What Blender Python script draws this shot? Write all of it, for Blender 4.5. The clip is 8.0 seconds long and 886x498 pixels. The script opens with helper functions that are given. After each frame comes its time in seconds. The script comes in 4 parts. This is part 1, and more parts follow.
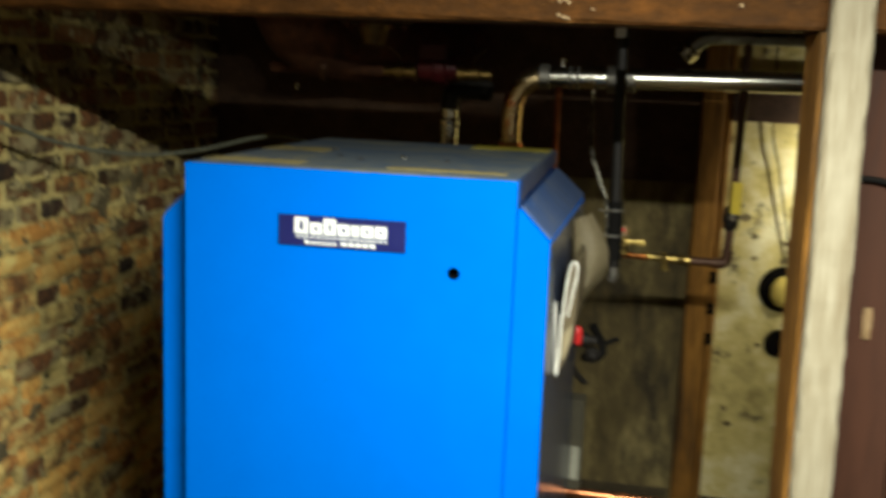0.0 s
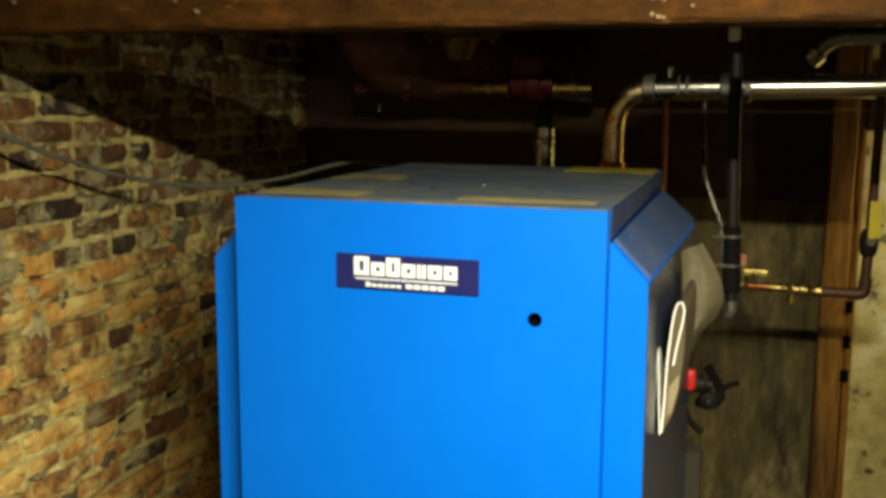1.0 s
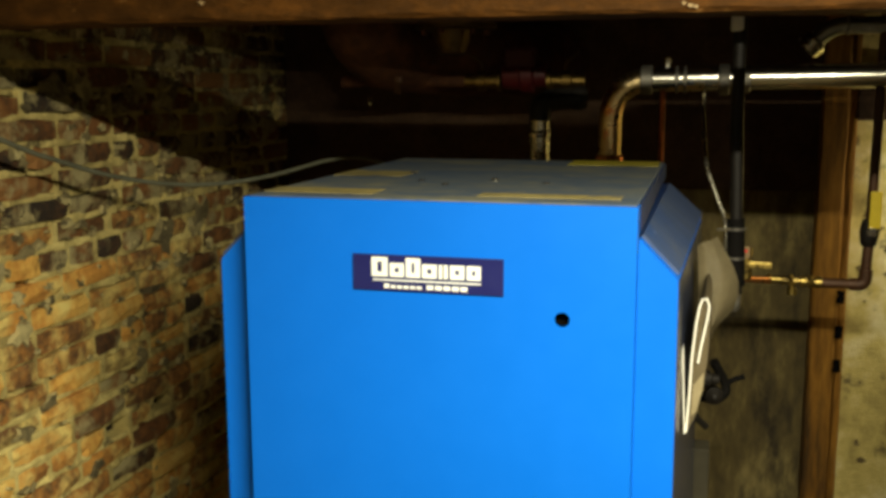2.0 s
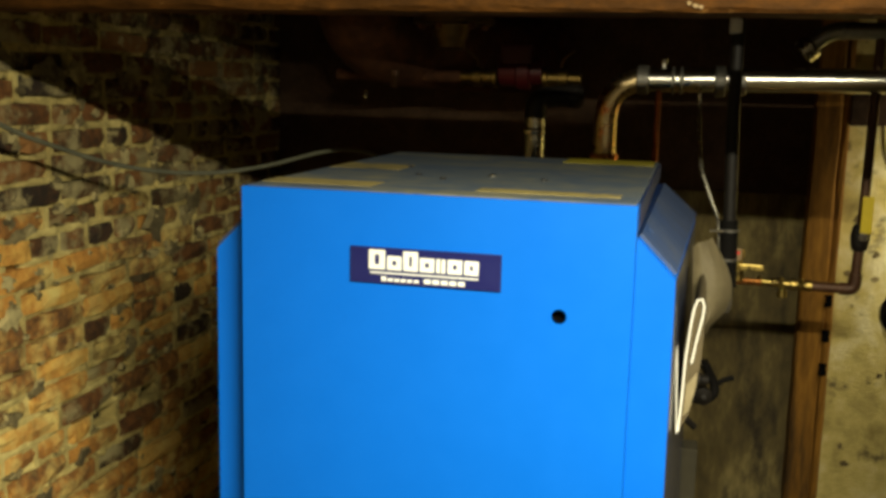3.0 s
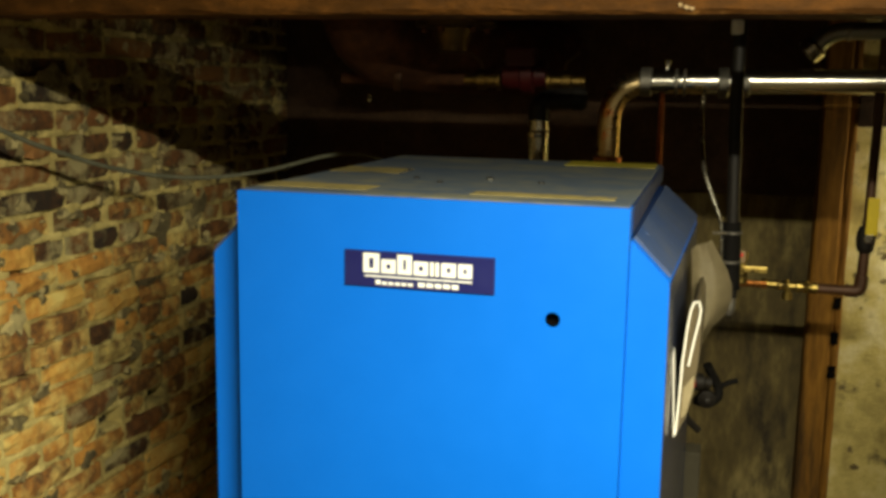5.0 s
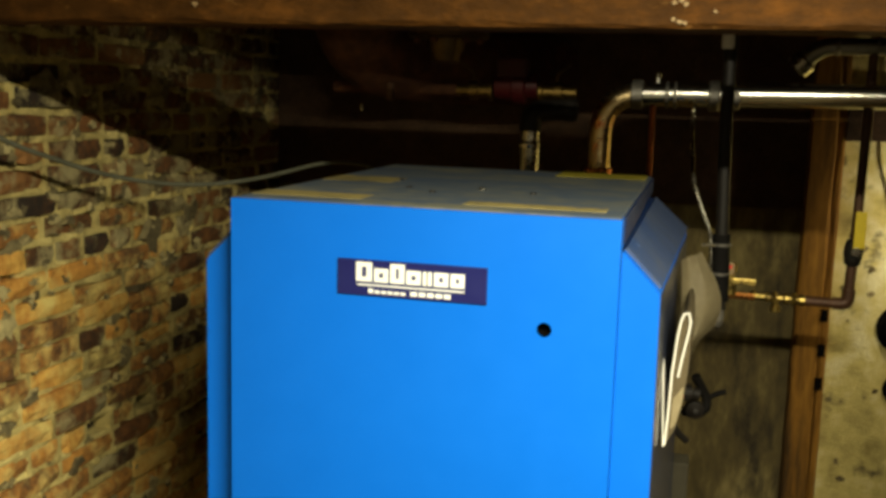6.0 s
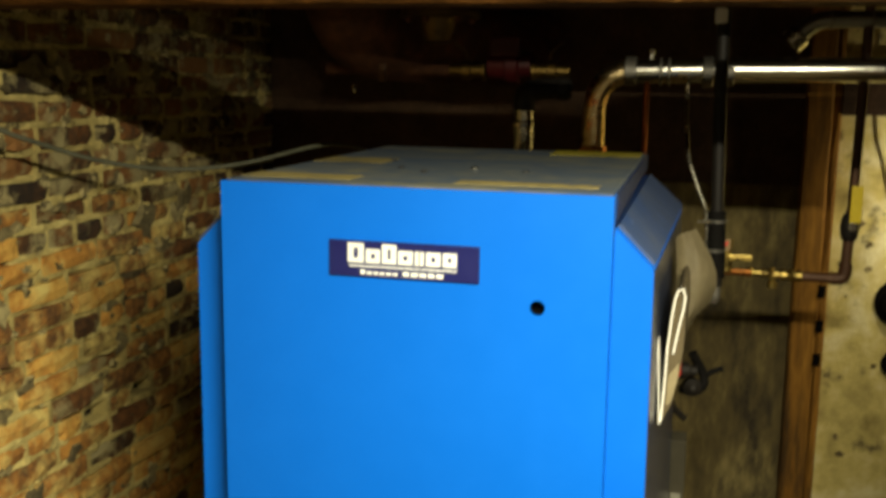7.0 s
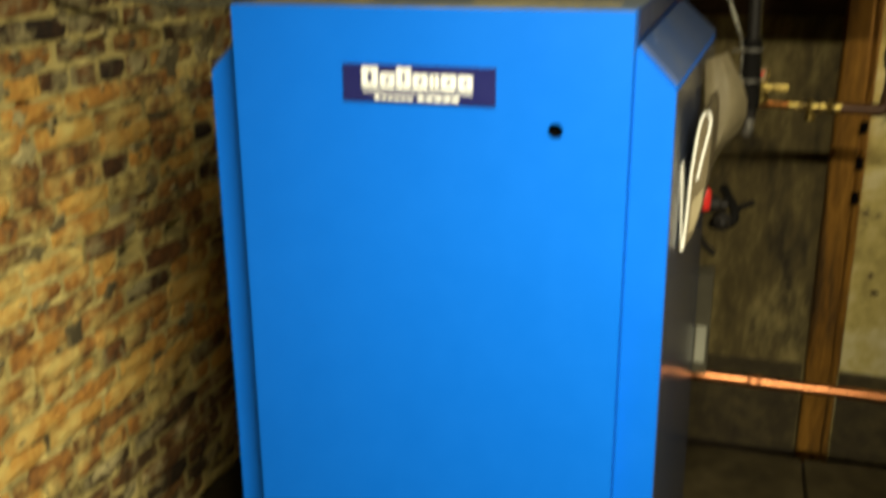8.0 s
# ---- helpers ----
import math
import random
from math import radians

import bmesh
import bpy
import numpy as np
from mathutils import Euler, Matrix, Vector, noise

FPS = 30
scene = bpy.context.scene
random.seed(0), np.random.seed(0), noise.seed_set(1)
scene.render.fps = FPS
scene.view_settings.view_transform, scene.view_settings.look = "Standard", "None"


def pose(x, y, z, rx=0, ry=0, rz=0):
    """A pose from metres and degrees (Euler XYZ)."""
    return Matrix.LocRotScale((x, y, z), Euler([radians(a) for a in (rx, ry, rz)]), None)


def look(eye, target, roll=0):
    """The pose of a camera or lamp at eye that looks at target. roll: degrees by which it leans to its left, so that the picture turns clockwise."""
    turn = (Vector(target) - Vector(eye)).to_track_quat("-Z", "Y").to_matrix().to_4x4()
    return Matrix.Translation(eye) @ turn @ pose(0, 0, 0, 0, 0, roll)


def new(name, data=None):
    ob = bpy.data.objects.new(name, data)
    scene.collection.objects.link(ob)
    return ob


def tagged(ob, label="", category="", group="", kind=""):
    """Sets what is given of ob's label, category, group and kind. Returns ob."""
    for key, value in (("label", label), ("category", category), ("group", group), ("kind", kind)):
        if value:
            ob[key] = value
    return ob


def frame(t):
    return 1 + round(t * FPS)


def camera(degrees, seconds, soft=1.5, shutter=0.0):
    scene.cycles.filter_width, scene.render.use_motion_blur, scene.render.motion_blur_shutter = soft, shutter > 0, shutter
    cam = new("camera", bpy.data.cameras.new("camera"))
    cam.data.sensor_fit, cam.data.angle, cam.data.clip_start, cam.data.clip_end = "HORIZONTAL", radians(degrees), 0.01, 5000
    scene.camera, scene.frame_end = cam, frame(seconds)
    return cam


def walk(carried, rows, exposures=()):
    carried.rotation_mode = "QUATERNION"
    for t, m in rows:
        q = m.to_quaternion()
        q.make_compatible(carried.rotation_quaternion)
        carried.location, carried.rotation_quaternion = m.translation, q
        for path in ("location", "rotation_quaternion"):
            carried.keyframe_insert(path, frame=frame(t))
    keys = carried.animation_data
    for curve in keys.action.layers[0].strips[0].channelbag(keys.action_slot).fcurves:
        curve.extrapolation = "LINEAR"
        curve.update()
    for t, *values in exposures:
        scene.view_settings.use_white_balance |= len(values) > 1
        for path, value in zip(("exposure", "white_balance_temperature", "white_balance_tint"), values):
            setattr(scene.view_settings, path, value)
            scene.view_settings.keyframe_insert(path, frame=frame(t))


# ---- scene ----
cam = camera(48.0, 8.0, soft=3.5, shutter=0.8)
PATH = [
    (0, (0.803, -1.728, 1.372), (0.454, 0.212, 1.035), 2.4),
    (0.5, (0.829, -1.607, 1.356), (0.316, 0.307, 1.083), -0.8),
    (1, (0.823, -1.475, 1.371), (0.236, 0.412, 1.064), 0.4),
    (1.5, (0.768, -1.425, 1.366), (0.195, 0.454, 0.989), 0.3),
    (2, (0.71, -1.449, 1.372), (0.208, 0.46, 1.051), -0.1),
    (3.5, (0.688, -1.453, 1.368), (0.217, 0.462, 1.037), 1.8),
    (4, (0.706, -1.451, 1.372), (0.215, 0.462, 1.057), 1.5),
    (4.5, (0.727, -1.443, 1.369), (0.216, 0.463, 1.045), 0.9),
    (6, (0.72, -1.454, 1.373), (0.236, 0.462, 1.067), 1.7),
    (6.5, (0.726, -1.459, 1.372), (0.255, 0.463, 1.081), 1.7),
    (7, (0.73, -1.442, 1.365), (0.248, 0.469, 1.027), 0.8),
    (7.5, (0.747, -1.434, 1.342), (0.236, 0.451, 0.912), -0.8),
    (8, (0.768, -1.419, 1.313), (0.22, 0.403, 0.696), -0.3),
]
TINT = [(0, 0.05, 5450, 13), (0.5, 0.03, 5750, 12), (1, 0.02, 6150, 11), (1.5, 0.0, 6400, 11), (2, 0.0, 6450, 10), (4, 0.0, 6450, 10), (6, 0.0, 6500, 10), (8, 0.0, 6500, 10)]
walk(cam, [(t, look(eye, target, roll)) for t, eye, target, roll in PATH], TINT)

# ---- world, lamps, exposure ----
scene.view_settings.exposure = 0.0
world = bpy.data.worlds.new("world")
scene.world = world
world.use_nodes = True
world.node_tree.nodes["Background"].inputs[0].default_value = (0.012, 0.011, 0.009, 1)
world.node_tree.nodes["Background"].inputs[1].default_value = 0.1

LAMP = (1.06, -1.05, 1.775)
lamp = bpy.data.lights.new("work_light", "AREA")
lamp.shape, lamp.size, lamp.size_y, lamp.energy, lamp.color = "RECTANGLE", 1.00, 0.045, 121.0, (1.0, 0.93, 0.66)
new("work_light", lamp).matrix_world = pose(*LAMP)
BULB = (1.62, 1.48, 1.15)
bulb = bpy.data.lights.new("bare_bulb", "POINT")
bulb.shadow_soft_size, bulb.energy, bulb.color = 0.03, 15.0, (1.0, 0.90, 0.62)
new("bare_bulb", bulb).matrix_world = pose(*BULB)

FLOOR, CEIL, WALL_X, BACK = -0.30, 1.98, -0.672, 1.735


# ---- materials ----
def mat(name, stops, scale=8.0, rough=0.7, metal=0.0, bump=0.2, fine=90.0, stretch=(1, 1, 1), per=None, spread=0.25,
        rough_var=0.15, spots=None, spot_scale=5.0, spot_at=(0.55, 0.68), coat=0.0, spec=0.5):
    """A surface: a colour ramp over two noises, a fine bump, and spots of another colour with ragged edges.
    per: 'object' or 'island' shifts each piece along the ramp."""
    m = bpy.data.materials.new(name)
    m.use_nodes = True
    n, l = m.node_tree.nodes, m.node_tree.links
    bsdf = n["Principled BSDF"]
    geo = n.new("ShaderNodeNewGeometry")
    mapping = n.new("ShaderNodeMapping")
    mapping.inputs["Scale"].default_value = stretch
    l.new(geo.outputs["Position"], mapping.inputs["Vector"])
    big, small, grain = (n.new("ShaderNodeTexNoise") for _ in range(3))
    for node, sc, detail in ((big, scale, 6), (small, scale * 5.3, 5), (grain, fine, 4)):
        node.inputs["Scale"].default_value = sc
        node.inputs["Detail"].default_value = detail
        node.inputs["Roughness"].default_value = 0.62
        l.new(mapping.outputs[0], node.inputs["Vector"])
    mix = n.new("ShaderNodeMath")
    mix.operation = "MULTIPLY_ADD"
    mix.inputs[1].default_value = 0.45
    l.new(small.outputs["Fac"], mix.inputs[0])
    part_big = n.new("ShaderNodeMath")
    part_big.operation = "MULTIPLY"
    part_big.inputs[1].default_value = 0.55
    l.new(big.outputs["Fac"], part_big.inputs[0])
    l.new(part_big.outputs[0], mix.inputs[2])
    value = mix.outputs[0]
    if per:
        if per == "object":
            rnd = n.new("ShaderNodeObjectInfo").outputs["Random"]
        else:
            rnd = geo.outputs["Random Per Island"]
        shift = n.new("ShaderNodeMath")
        shift.operation = "MULTIPLY_ADD"
        shift.inputs[1].default_value = 2 * spread
        l.new(rnd, shift.inputs[0])
        sub = n.new("ShaderNodeMath")
        sub.operation = "SUBTRACT"
        sub.inputs[1].default_value = spread
        l.new(value, sub.inputs[0])
        l.new(sub.outputs[0], shift.inputs[2])
        value = shift.outputs[0]
    ramp = n.new("ShaderNodeValToRGB")
    ramp.color_ramp.elements[0].position = 0.32
    ramp.color_ramp.elements[1].position = 0.68
    for k, c in enumerate(stops):
        at = 0.32 + 0.36 * k / max(1, len(stops) - 1)
        if k == 0:
            e = ramp.color_ramp.elements[0]
        elif k == len(stops) - 1:
            e = ramp.color_ramp.elements[-1]
        else:
            e = ramp.color_ramp.elements.new(at)
        e.color = (*c, 1)
    l.new(value, ramp.inputs[0])
    colour = ramp.outputs[0]
    if spots:
        sp = n.new("ShaderNodeTexNoise")
        sp.inputs["Scale"].default_value = spot_scale
        sp.inputs["Detail"].default_value = 7
        sp.inputs["Roughness"].default_value = 0.68
        off = n.new("ShaderNodeVectorMath")
        off.inputs[1].default_value = (7.3, 2.1, 4.7)
        l.new(mapping.outputs[0], off.inputs[0])
        l.new(off.outputs[0], sp.inputs["Vector"])
        sm = n.new("ShaderNodeMapRange")
        sm.inputs[1].default_value, sm.inputs[2].default_value = spot_at
        l.new(sp.outputs["Fac"], sm.inputs[0])
        mx = n.new("ShaderNodeMix")
        mx.data_type = "RGBA"
        l.new(sm.outputs[0], mx.inputs[0])
        l.new(colour, mx.inputs[6])
        mx.inputs[7].default_value = (*spots, 1)
        colour = mx.outputs[2]
    l.new(colour, bsdf.inputs["Base Color"])
    bsdf.inputs["Metallic"].default_value = metal
    bsdf.inputs["Coat Weight"].default_value = coat
    bsdf.inputs["Specular IOR Level"].default_value = spec
    rr = n.new("ShaderNodeMapRange")
    rr.inputs[3].default_value, rr.inputs[4].default_value = max(0.03, rough - rough_var), min(1, rough + rough_var)
    l.new(small.outputs["Fac"], rr.inputs[0])
    l.new(rr.outputs[0], bsdf.inputs["Roughness"])
    if bump:
        bp = n.new("ShaderNodeBump")
        bp.inputs["Strength"].default_value = bump
        bp.inputs["Distance"].default_value = 0.004
        add = n.new("ShaderNodeMath")
        l.new(small.outputs["Fac"], add.inputs[0])
        l.new(grain.outputs["Fac"], add.inputs[1])
        l.new(add.outputs[0], bp.inputs["Height"])
        l.new(bp.outputs[0], bsdf.inputs["Normal"])
    return m


BRICKS = [(0.13, 0.063, 0.022), (0.35, 0.156, 0.034), (0.57, 0.265, 0.048), (0.72, 0.42, 0.09)]
M_BRICK = mat("brick_old", BRICKS, 9, 0.9, bump=0.9, fine=140, per="object", spread=0.17, spots=(0.80, 0.63, 0.20), spot_scale=8, spot_at=(0.47, 0.66))
# Darker brick ramp: the far corner's shade is put into the colour.
M_BRICK_FAR_SHADE = mat("brick_old_far_shaded", [(0.03, 0.020, 0.009), (0.095, 0.049, 0.016), (0.21, 0.096, 0.025), (0.29, 0.17, 0.052)], 9, 0.9, bump=0.9, fine=140, per="island", spread=0.15, spots=(0.72, 0.60, 0.28), spot_scale=10, spot_at=(0.50, 0.66))
# Darker brick colours, mostly for the courses above z 0.97.
DARK_BRICKS = [(0.026, 0.016, 0.009), (0.080, 0.037, 0.013), (0.19, 0.076, 0.019), (0.28, 0.13, 0.036)]
M_BRICK_DARK = mat("dark_brick", DARK_BRICKS, 9, 0.9, bump=0.9, fine=140, per="object", spread=0.18, spots=(0.36, 0.30, 0.14), spot_scale=9, spot_at=(0.49, 0.60))
M_MORTAR = mat("lime_mortar", [(0.13, 0.098, 0.036), (0.54, 0.43, 0.15), (0.88, 0.74, 0.29)], 5, 0.95, bump=1.0, fine=160, spots=(0.085, 0.062, 0.027), spot_scale=6, spot_at=(0.56, 0.64))
# For the two unseen walls: made pale to bounce fill light into the room.
M_BOUNCE_WALL = mat("pale_bounce_masonry", [(0.20, 0.165, 0.115), (0.42, 0.36, 0.27)], 4, 0.95, bump=0.6)
M_LIME = mat("lime_smear", [(0.095, 0.074, 0.034), (0.25, 0.20, 0.088), (0.54, 0.45, 0.205)], 11, 0.95, bump=1.0, fine=170, per="island", spread=0.2)
# Backing behind brick gaps and under the gutter; their shade is in its colour.
M_GAP_BACKING = mat("dark_gap_backing", [(0.02, 0.014, 0.009), (0.06, 0.042, 0.025)], 12, 0.95, bump=0.8)
M_BLUE = mat("blue_enamel", [(0.001, 0.117, 0.60), (0.002, 0.130, 0.65)], 3, 0.5, bump=0.03, fine=400, rough_var=0.05, spec=0.16)
# Blue enamel with shade put into it, for the lid's right edge and below.
M_BLUE_SHADE = mat("shaded_blue_enamel", [(0.003, 0.018, 0.095), (0.006, 0.024, 0.10), (0.012, 0.030, 0.09)], 6, 0.5, bump=0.04, fine=300, spec=0.15)
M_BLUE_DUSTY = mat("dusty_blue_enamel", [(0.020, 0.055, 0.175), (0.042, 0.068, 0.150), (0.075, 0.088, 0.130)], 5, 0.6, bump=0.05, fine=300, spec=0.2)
M_DUST = mat("dust_on_lid", [(0.022, 0.050, 0.115), (0.056, 0.078, 0.108), (0.118, 0.118, 0.090)], 5, 0.8, bump=0.15, fine=250, stretch=(0.8, 1.5, 1), spots=(0.18, 0.165, 0.085), spot_scale=5, spot_at=(0.50, 0.70))
M_TAPE = mat("yellowed_tape", [(0.13, 0.115, 0.05), (0.25, 0.20, 0.07), (0.34, 0.27, 0.08)], 12, 0.6, bump=0.08, spots=(0.09, 0.10, 0.11), spot_scale=14, spot_at=(0.56, 0.66))
M_TAPE_BRIGHT = mat("yellow_tape", [(0.26, 0.22, 0.012), (0.40, 0.33, 0.02)], 10, 0.55, bump=0.06, spots=(0.14, 0.12, 0.03), spot_scale=12, spot_at=(0.58, 0.68))
M_NAVY = mat("navy_plate", [(0.008, 0.010, 0.085), (0.010, 0.013, 0.10)], 6, 0.35, bump=0.0)
M_WHITE = mat("white_print", [(0.74, 0.76, 0.74), (0.82, 0.83, 0.80)], 12, 0.5, bump=0.0)
M_BLACK = mat("black_rubber", [(0.004, 0.0035, 0.003), (0.009, 0.008, 0.007)], 20, 0.8, bump=0.2, spec=0.12)
# Enamel of the boiler's sides with their shade put into the blue.
M_SIDE_SHADE = mat("glossy_shaded_side_enamel", [(0.020, 0.032, 0.080), (0.032, 0.044, 0.082), (0.050, 0.056, 0.074)], 5, 0.24, bump=0.02, rough_var=0.06, spec=0.4)
M_REAR = mat("dull_grey_sheet", [(0.035, 0.031, 0.021), (0.062, 0.055, 0.036)], 6, 0.8, bump=0.1, spec=0.1)
M_BEAM = mat("rusty_painted_steel", [(0.017, 0.0072, 0.0014), (0.056, 0.0225, 0.0038), (0.140, 0.053, 0.008)], 5.5, 0.75, spec=0.1, bump=0.9, fine=80, stretch=(0.6, 1, 1.2), spots=(0.25, 0.13, 0.036), spot_scale=13, spot_at=(0.60, 0.70))
M_FLAKE = mat("pale_paint_flake", [(0.22, 0.13, 0.05), (0.36, 0.26, 0.13)], 40, 0.7, bump=0.4)
M_TIMBER = mat("brown_timber", [(0.085, 0.038, 0.006), (0.25, 0.115, 0.016), (0.40, 0.195, 0.030)], 4, 0.8, bump=0.4, fine=60, stretch=(4, 4, 0.5), spots=(0.055, 0.030, 0.010), spot_scale=2.2, spot_at=(0.50, 0.64), spec=0.2)
M_JOIST = mat("sooty_joist_and_shade_boards", [(0.040, 0.025, 0.016), (0.105, 0.060, 0.034)], 5, 0.9, bump=0.4, stretch=(3, 0.4, 3), spec=0.15)
M_POST = mat("worn_white_paint", [(0.13, 0.098, 0.05), (0.22, 0.19, 0.125), (0.33, 0.30, 0.22)], 5, 0.7, bump=0.4, fine=60, stretch=(5, 5, 0.35), spots=(0.15, 0.10, 0.045), spot_scale=3, spot_at=(0.60, 0.70), spec=0.3)
M_CONC = mat("stained_concrete", [(0.036, 0.025, 0.009), (0.135, 0.100, 0.034), (0.34, 0.268, 0.10)], 3.0, 0.9, bump=0.8, fine=110, stretch=(1.9, 1, 0.7), spots=(0.026, 0.019, 0.010), spot_scale=3.6, spot_at=(0.54, 0.68))
M_CONC_PALE = mat("limewashed_concrete", [(0.17, 0.125, 0.028), (0.56, 0.45, 0.145), (0.82, 0.75, 0.47)], 2.6, 0.9, bump=0.8, fine=110, spots=(0.07, 0.052, 0.025), spot_scale=6, spot_at=(0.58, 0.66))
M_DAMP = mat("mould_blots", [(0.10, 0.075, 0.034), (0.26, 0.20, 0.095)], 20, 0.95, bump=0.3, per="island", spread=0.2, spec=0.1)
M_WALL_BASE = mat("dark_base_concrete", [(0.018, 0.012, 0.005), (0.055, 0.040, 0.016), (0.12, 0.092, 0.036)], 5, 0.9, bump=0.9, fine=110)
M_FLOOR = mat("damp_floor_concrete", [(0.020, 0.015, 0.0065), (0.046, 0.035, 0.015), (0.08, 0.062, 0.028)], 3, 0.85, bump=0.5, spots=(0.014, 0.011, 0.006), spot_scale=3, spec=0.15)
M_COPPER = mat("copper_tube", [(0.42, 0.15, 0.06), (0.62, 0.25, 0.10)], 16, 0.3, metal=1.0, bump=0.06, spots=(0.16, 0.07, 0.035), spot_scale=9)
M_STEEL = mat("bright_pipe", [(0.58, 0.56, 0.48), (0.74, 0.71, 0.62)], 12, 0.2, metal=1.0, bump=0.015, rough_var=0.05)
M_TARN = mat("tarnished_copper", [(0.50, 0.37, 0.18), (0.74, 0.58, 0.32)], 14, 0.30, metal=1.0, bump=0.15, spots=(0.62, 0.24, 0.09), spot_scale=10, spot_at=(0.53, 0.62))
M_GREYSTEEL = mat("dulled_steel_pipe", [(0.36, 0.34, 0.27), (0.55, 0.52, 0.42)], 7, 0.27, metal=1.0, bump=0.03)
M_OLDCOPPER = mat("browned_copper", [(0.20, 0.060, 0.022), (0.32, 0.10, 0.036)], 16, 0.34, metal=1.0, bump=0.08, spots=(0.09, 0.035, 0.016), spot_scale=11)
M_DULLSTEEL = mat("dull_galvanised", [(0.14, 0.14, 0.12), (0.26, 0.25, 0.21)], 9, 0.4, metal=0.9, bump=0.15)
M_CAST = mat("grey_cast_fitting", [(0.16, 0.15, 0.13), (0.27, 0.25, 0.21)], 18, 0.5, metal=0.7, bump=0.25)
M_BLACKPIPE = mat("black_iron_pipe", [(0.008, 0.0065, 0.0055), (0.017, 0.014, 0.011)], 12, 0.55, metal=0.0, bump=0.1, spec=0.28)
M_BROWNPIPE = mat("rusted_gas_pipe", [(0.05, 0.022, 0.010), (0.11, 0.048, 0.020)], 18, 0.5, metal=0.3, bump=0.2)
M_BRASS = mat("brass", [(0.34, 0.24, 0.055), (0.60, 0.45, 0.14)], 40, 0.36, metal=1.0, bump=0.15, spots=(0.12, 0.085, 0.03), spot_scale=45, spot_at=(0.5, 0.6))
M_YELLOW = mat("yellow_vinyl", [(0.66, 0.48, 0.008), (0.80, 0.60, 0.015)], 14, 0.45, bump=0.05)
M_RED = mat("red_enamel", [(0.030, 0.002, 0.003), (0.058, 0.0035, 0.0045)], 10, 0.5, bump=0.08, spec=0.3)
M_REDKNOB = mat("bright_red_plastic", [(0.75, 0.02, 0.02), (0.82, 0.04, 0.03)], 10, 0.4, bump=0.0)
M_PAPER = mat("white_paper", [(0.68, 0.66, 0.58), (0.78, 0.76, 0.69)], 8, 0.8, bump=0.1)
M_KRAFT = mat("beige_envelope", [(0.18, 0.145, 0.078), (0.29, 0.24, 0.14)], 9, 0.45, bump=0.3)
M_DULLBRASS = mat("dull_brass", [(0.045, 0.028, 0.011), (0.12, 0.076, 0.026)], 14, 0.5, metal=0.9, bump=0.2)
M_OLDBRASS = mat("old_brass", [(0.14, 0.088, 0.026), (0.30, 0.20, 0.06)], 20, 0.38, metal=1.0, bump=0.2)
# Beige cover darkened in colour for the shade between the folded pages.
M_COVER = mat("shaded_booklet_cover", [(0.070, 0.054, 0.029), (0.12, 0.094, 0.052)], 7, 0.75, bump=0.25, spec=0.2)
M_CABLE = mat("grey_cable_jacket", [(0.08, 0.082, 0.055), (0.15, 0.15, 0.105)], 20, 0.45, bump=0.05)
M_RUSTDARK = mat("dark_rust", [(0.030, 0.014, 0.008), (0.072, 0.030, 0.014), (0.14, 0.055, 0.022)], 6, 0.75, bump=0.5, spec=0.15)
M_BOARD = mat("red_brown_boards", [(0.016, 0.006, 0.003), (0.034, 0.012, 0.005), (0.054, 0.019, 0.008)], 4, 0.7, bump=0.4, spec=0.3, stretch=(4, 4, 0.35), per="object", spread=0.08)
# Near-black colour that stands in for the darkness inside holes and gaps.
M_HOLE = mat("cavity_shade", [(0.003, 0.0025, 0.002), (0.006, 0.005, 0.004)], 12, 0.95, spec=0.03)
M_FOAM = mat("yellow_foam", [(0.50, 0.36, 0.05), (0.66, 0.50, 0.10)], 18, 0.9, bump=0.8)
M_SIDE_LABEL = mat("pale_sticker", [(0.20, 0.195, 0.15), (0.27, 0.26, 0.20)], 9, 0.7, bump=0.0, spec=0.2)


# ---- building helpers ----
def part(name, bm, material, parent=None, label="", smooth=False):
    me = bpy.data.meshes.new(name)
    bm.normal_update()
    bm.to_mesh(me)
    bm.free()
    me.materials.append(material)
    if smooth:
        for p in me.polygons:
            p.use_smooth = True
        me.set_sharp_from_angle(angle=radians(40))
    ob = new(name, me)
    if parent:
        ob.parent = parent
        ob.matrix_parent_inverse = parent.matrix_basis.inverted()
    if label:
        ob["label"] = label
    return ob


def thing(name, base, label, category, group="", kind=""):
    ob = new(name)
    ob.empty_display_size = 0.1
    ob.location = base
    return tagged(ob, label, category, group, kind)


def box(bm, x0, x1, y0, y1, z0, z1, bevel=0.0, segs=2):
    v = [bm.verts.new((x, y, z)) for z in (z0, z1) for y in (y0, y1) for x in (x0, x1)]
    faces = [bm.faces.new([v[i] for i in q]) for q in ((0, 2, 3, 1), (4, 5, 7, 6), (0, 1, 5, 4), (2, 6, 7, 3), (0, 4, 6, 2), (1, 3, 7, 5))]
    if bevel:
        edges = list({e for f in faces for e in f.edges})
        bmesh.ops.bevel(bm, geom=edges, offset=bevel, segments=segs, affect="EDGES", profile=0.6)
    return bm


def fresh():
    return bmesh.new()


def boxed(*a, **k):
    return box(bmesh.new(), *a, **k)


def rounded(points, fillet, steps=6):
    """A polyline with its corners rounded."""
    pts = [Vector(p) for p in points]
    out = [pts[0]]
    for a, b, c in zip(pts, pts[1:], pts[2:]):
        r = min(fillet, 0.49 * (b - a).length, 0.49 * (c - b).length)
        s, e = b + (a - b).normalized() * r, b + (c - b).normalized() * r
        for k in range(steps + 1):
            u = k / steps
            out.append(s.lerp(b, u).lerp(b.lerp(e, u), u))
    return out + [pts[-1]]


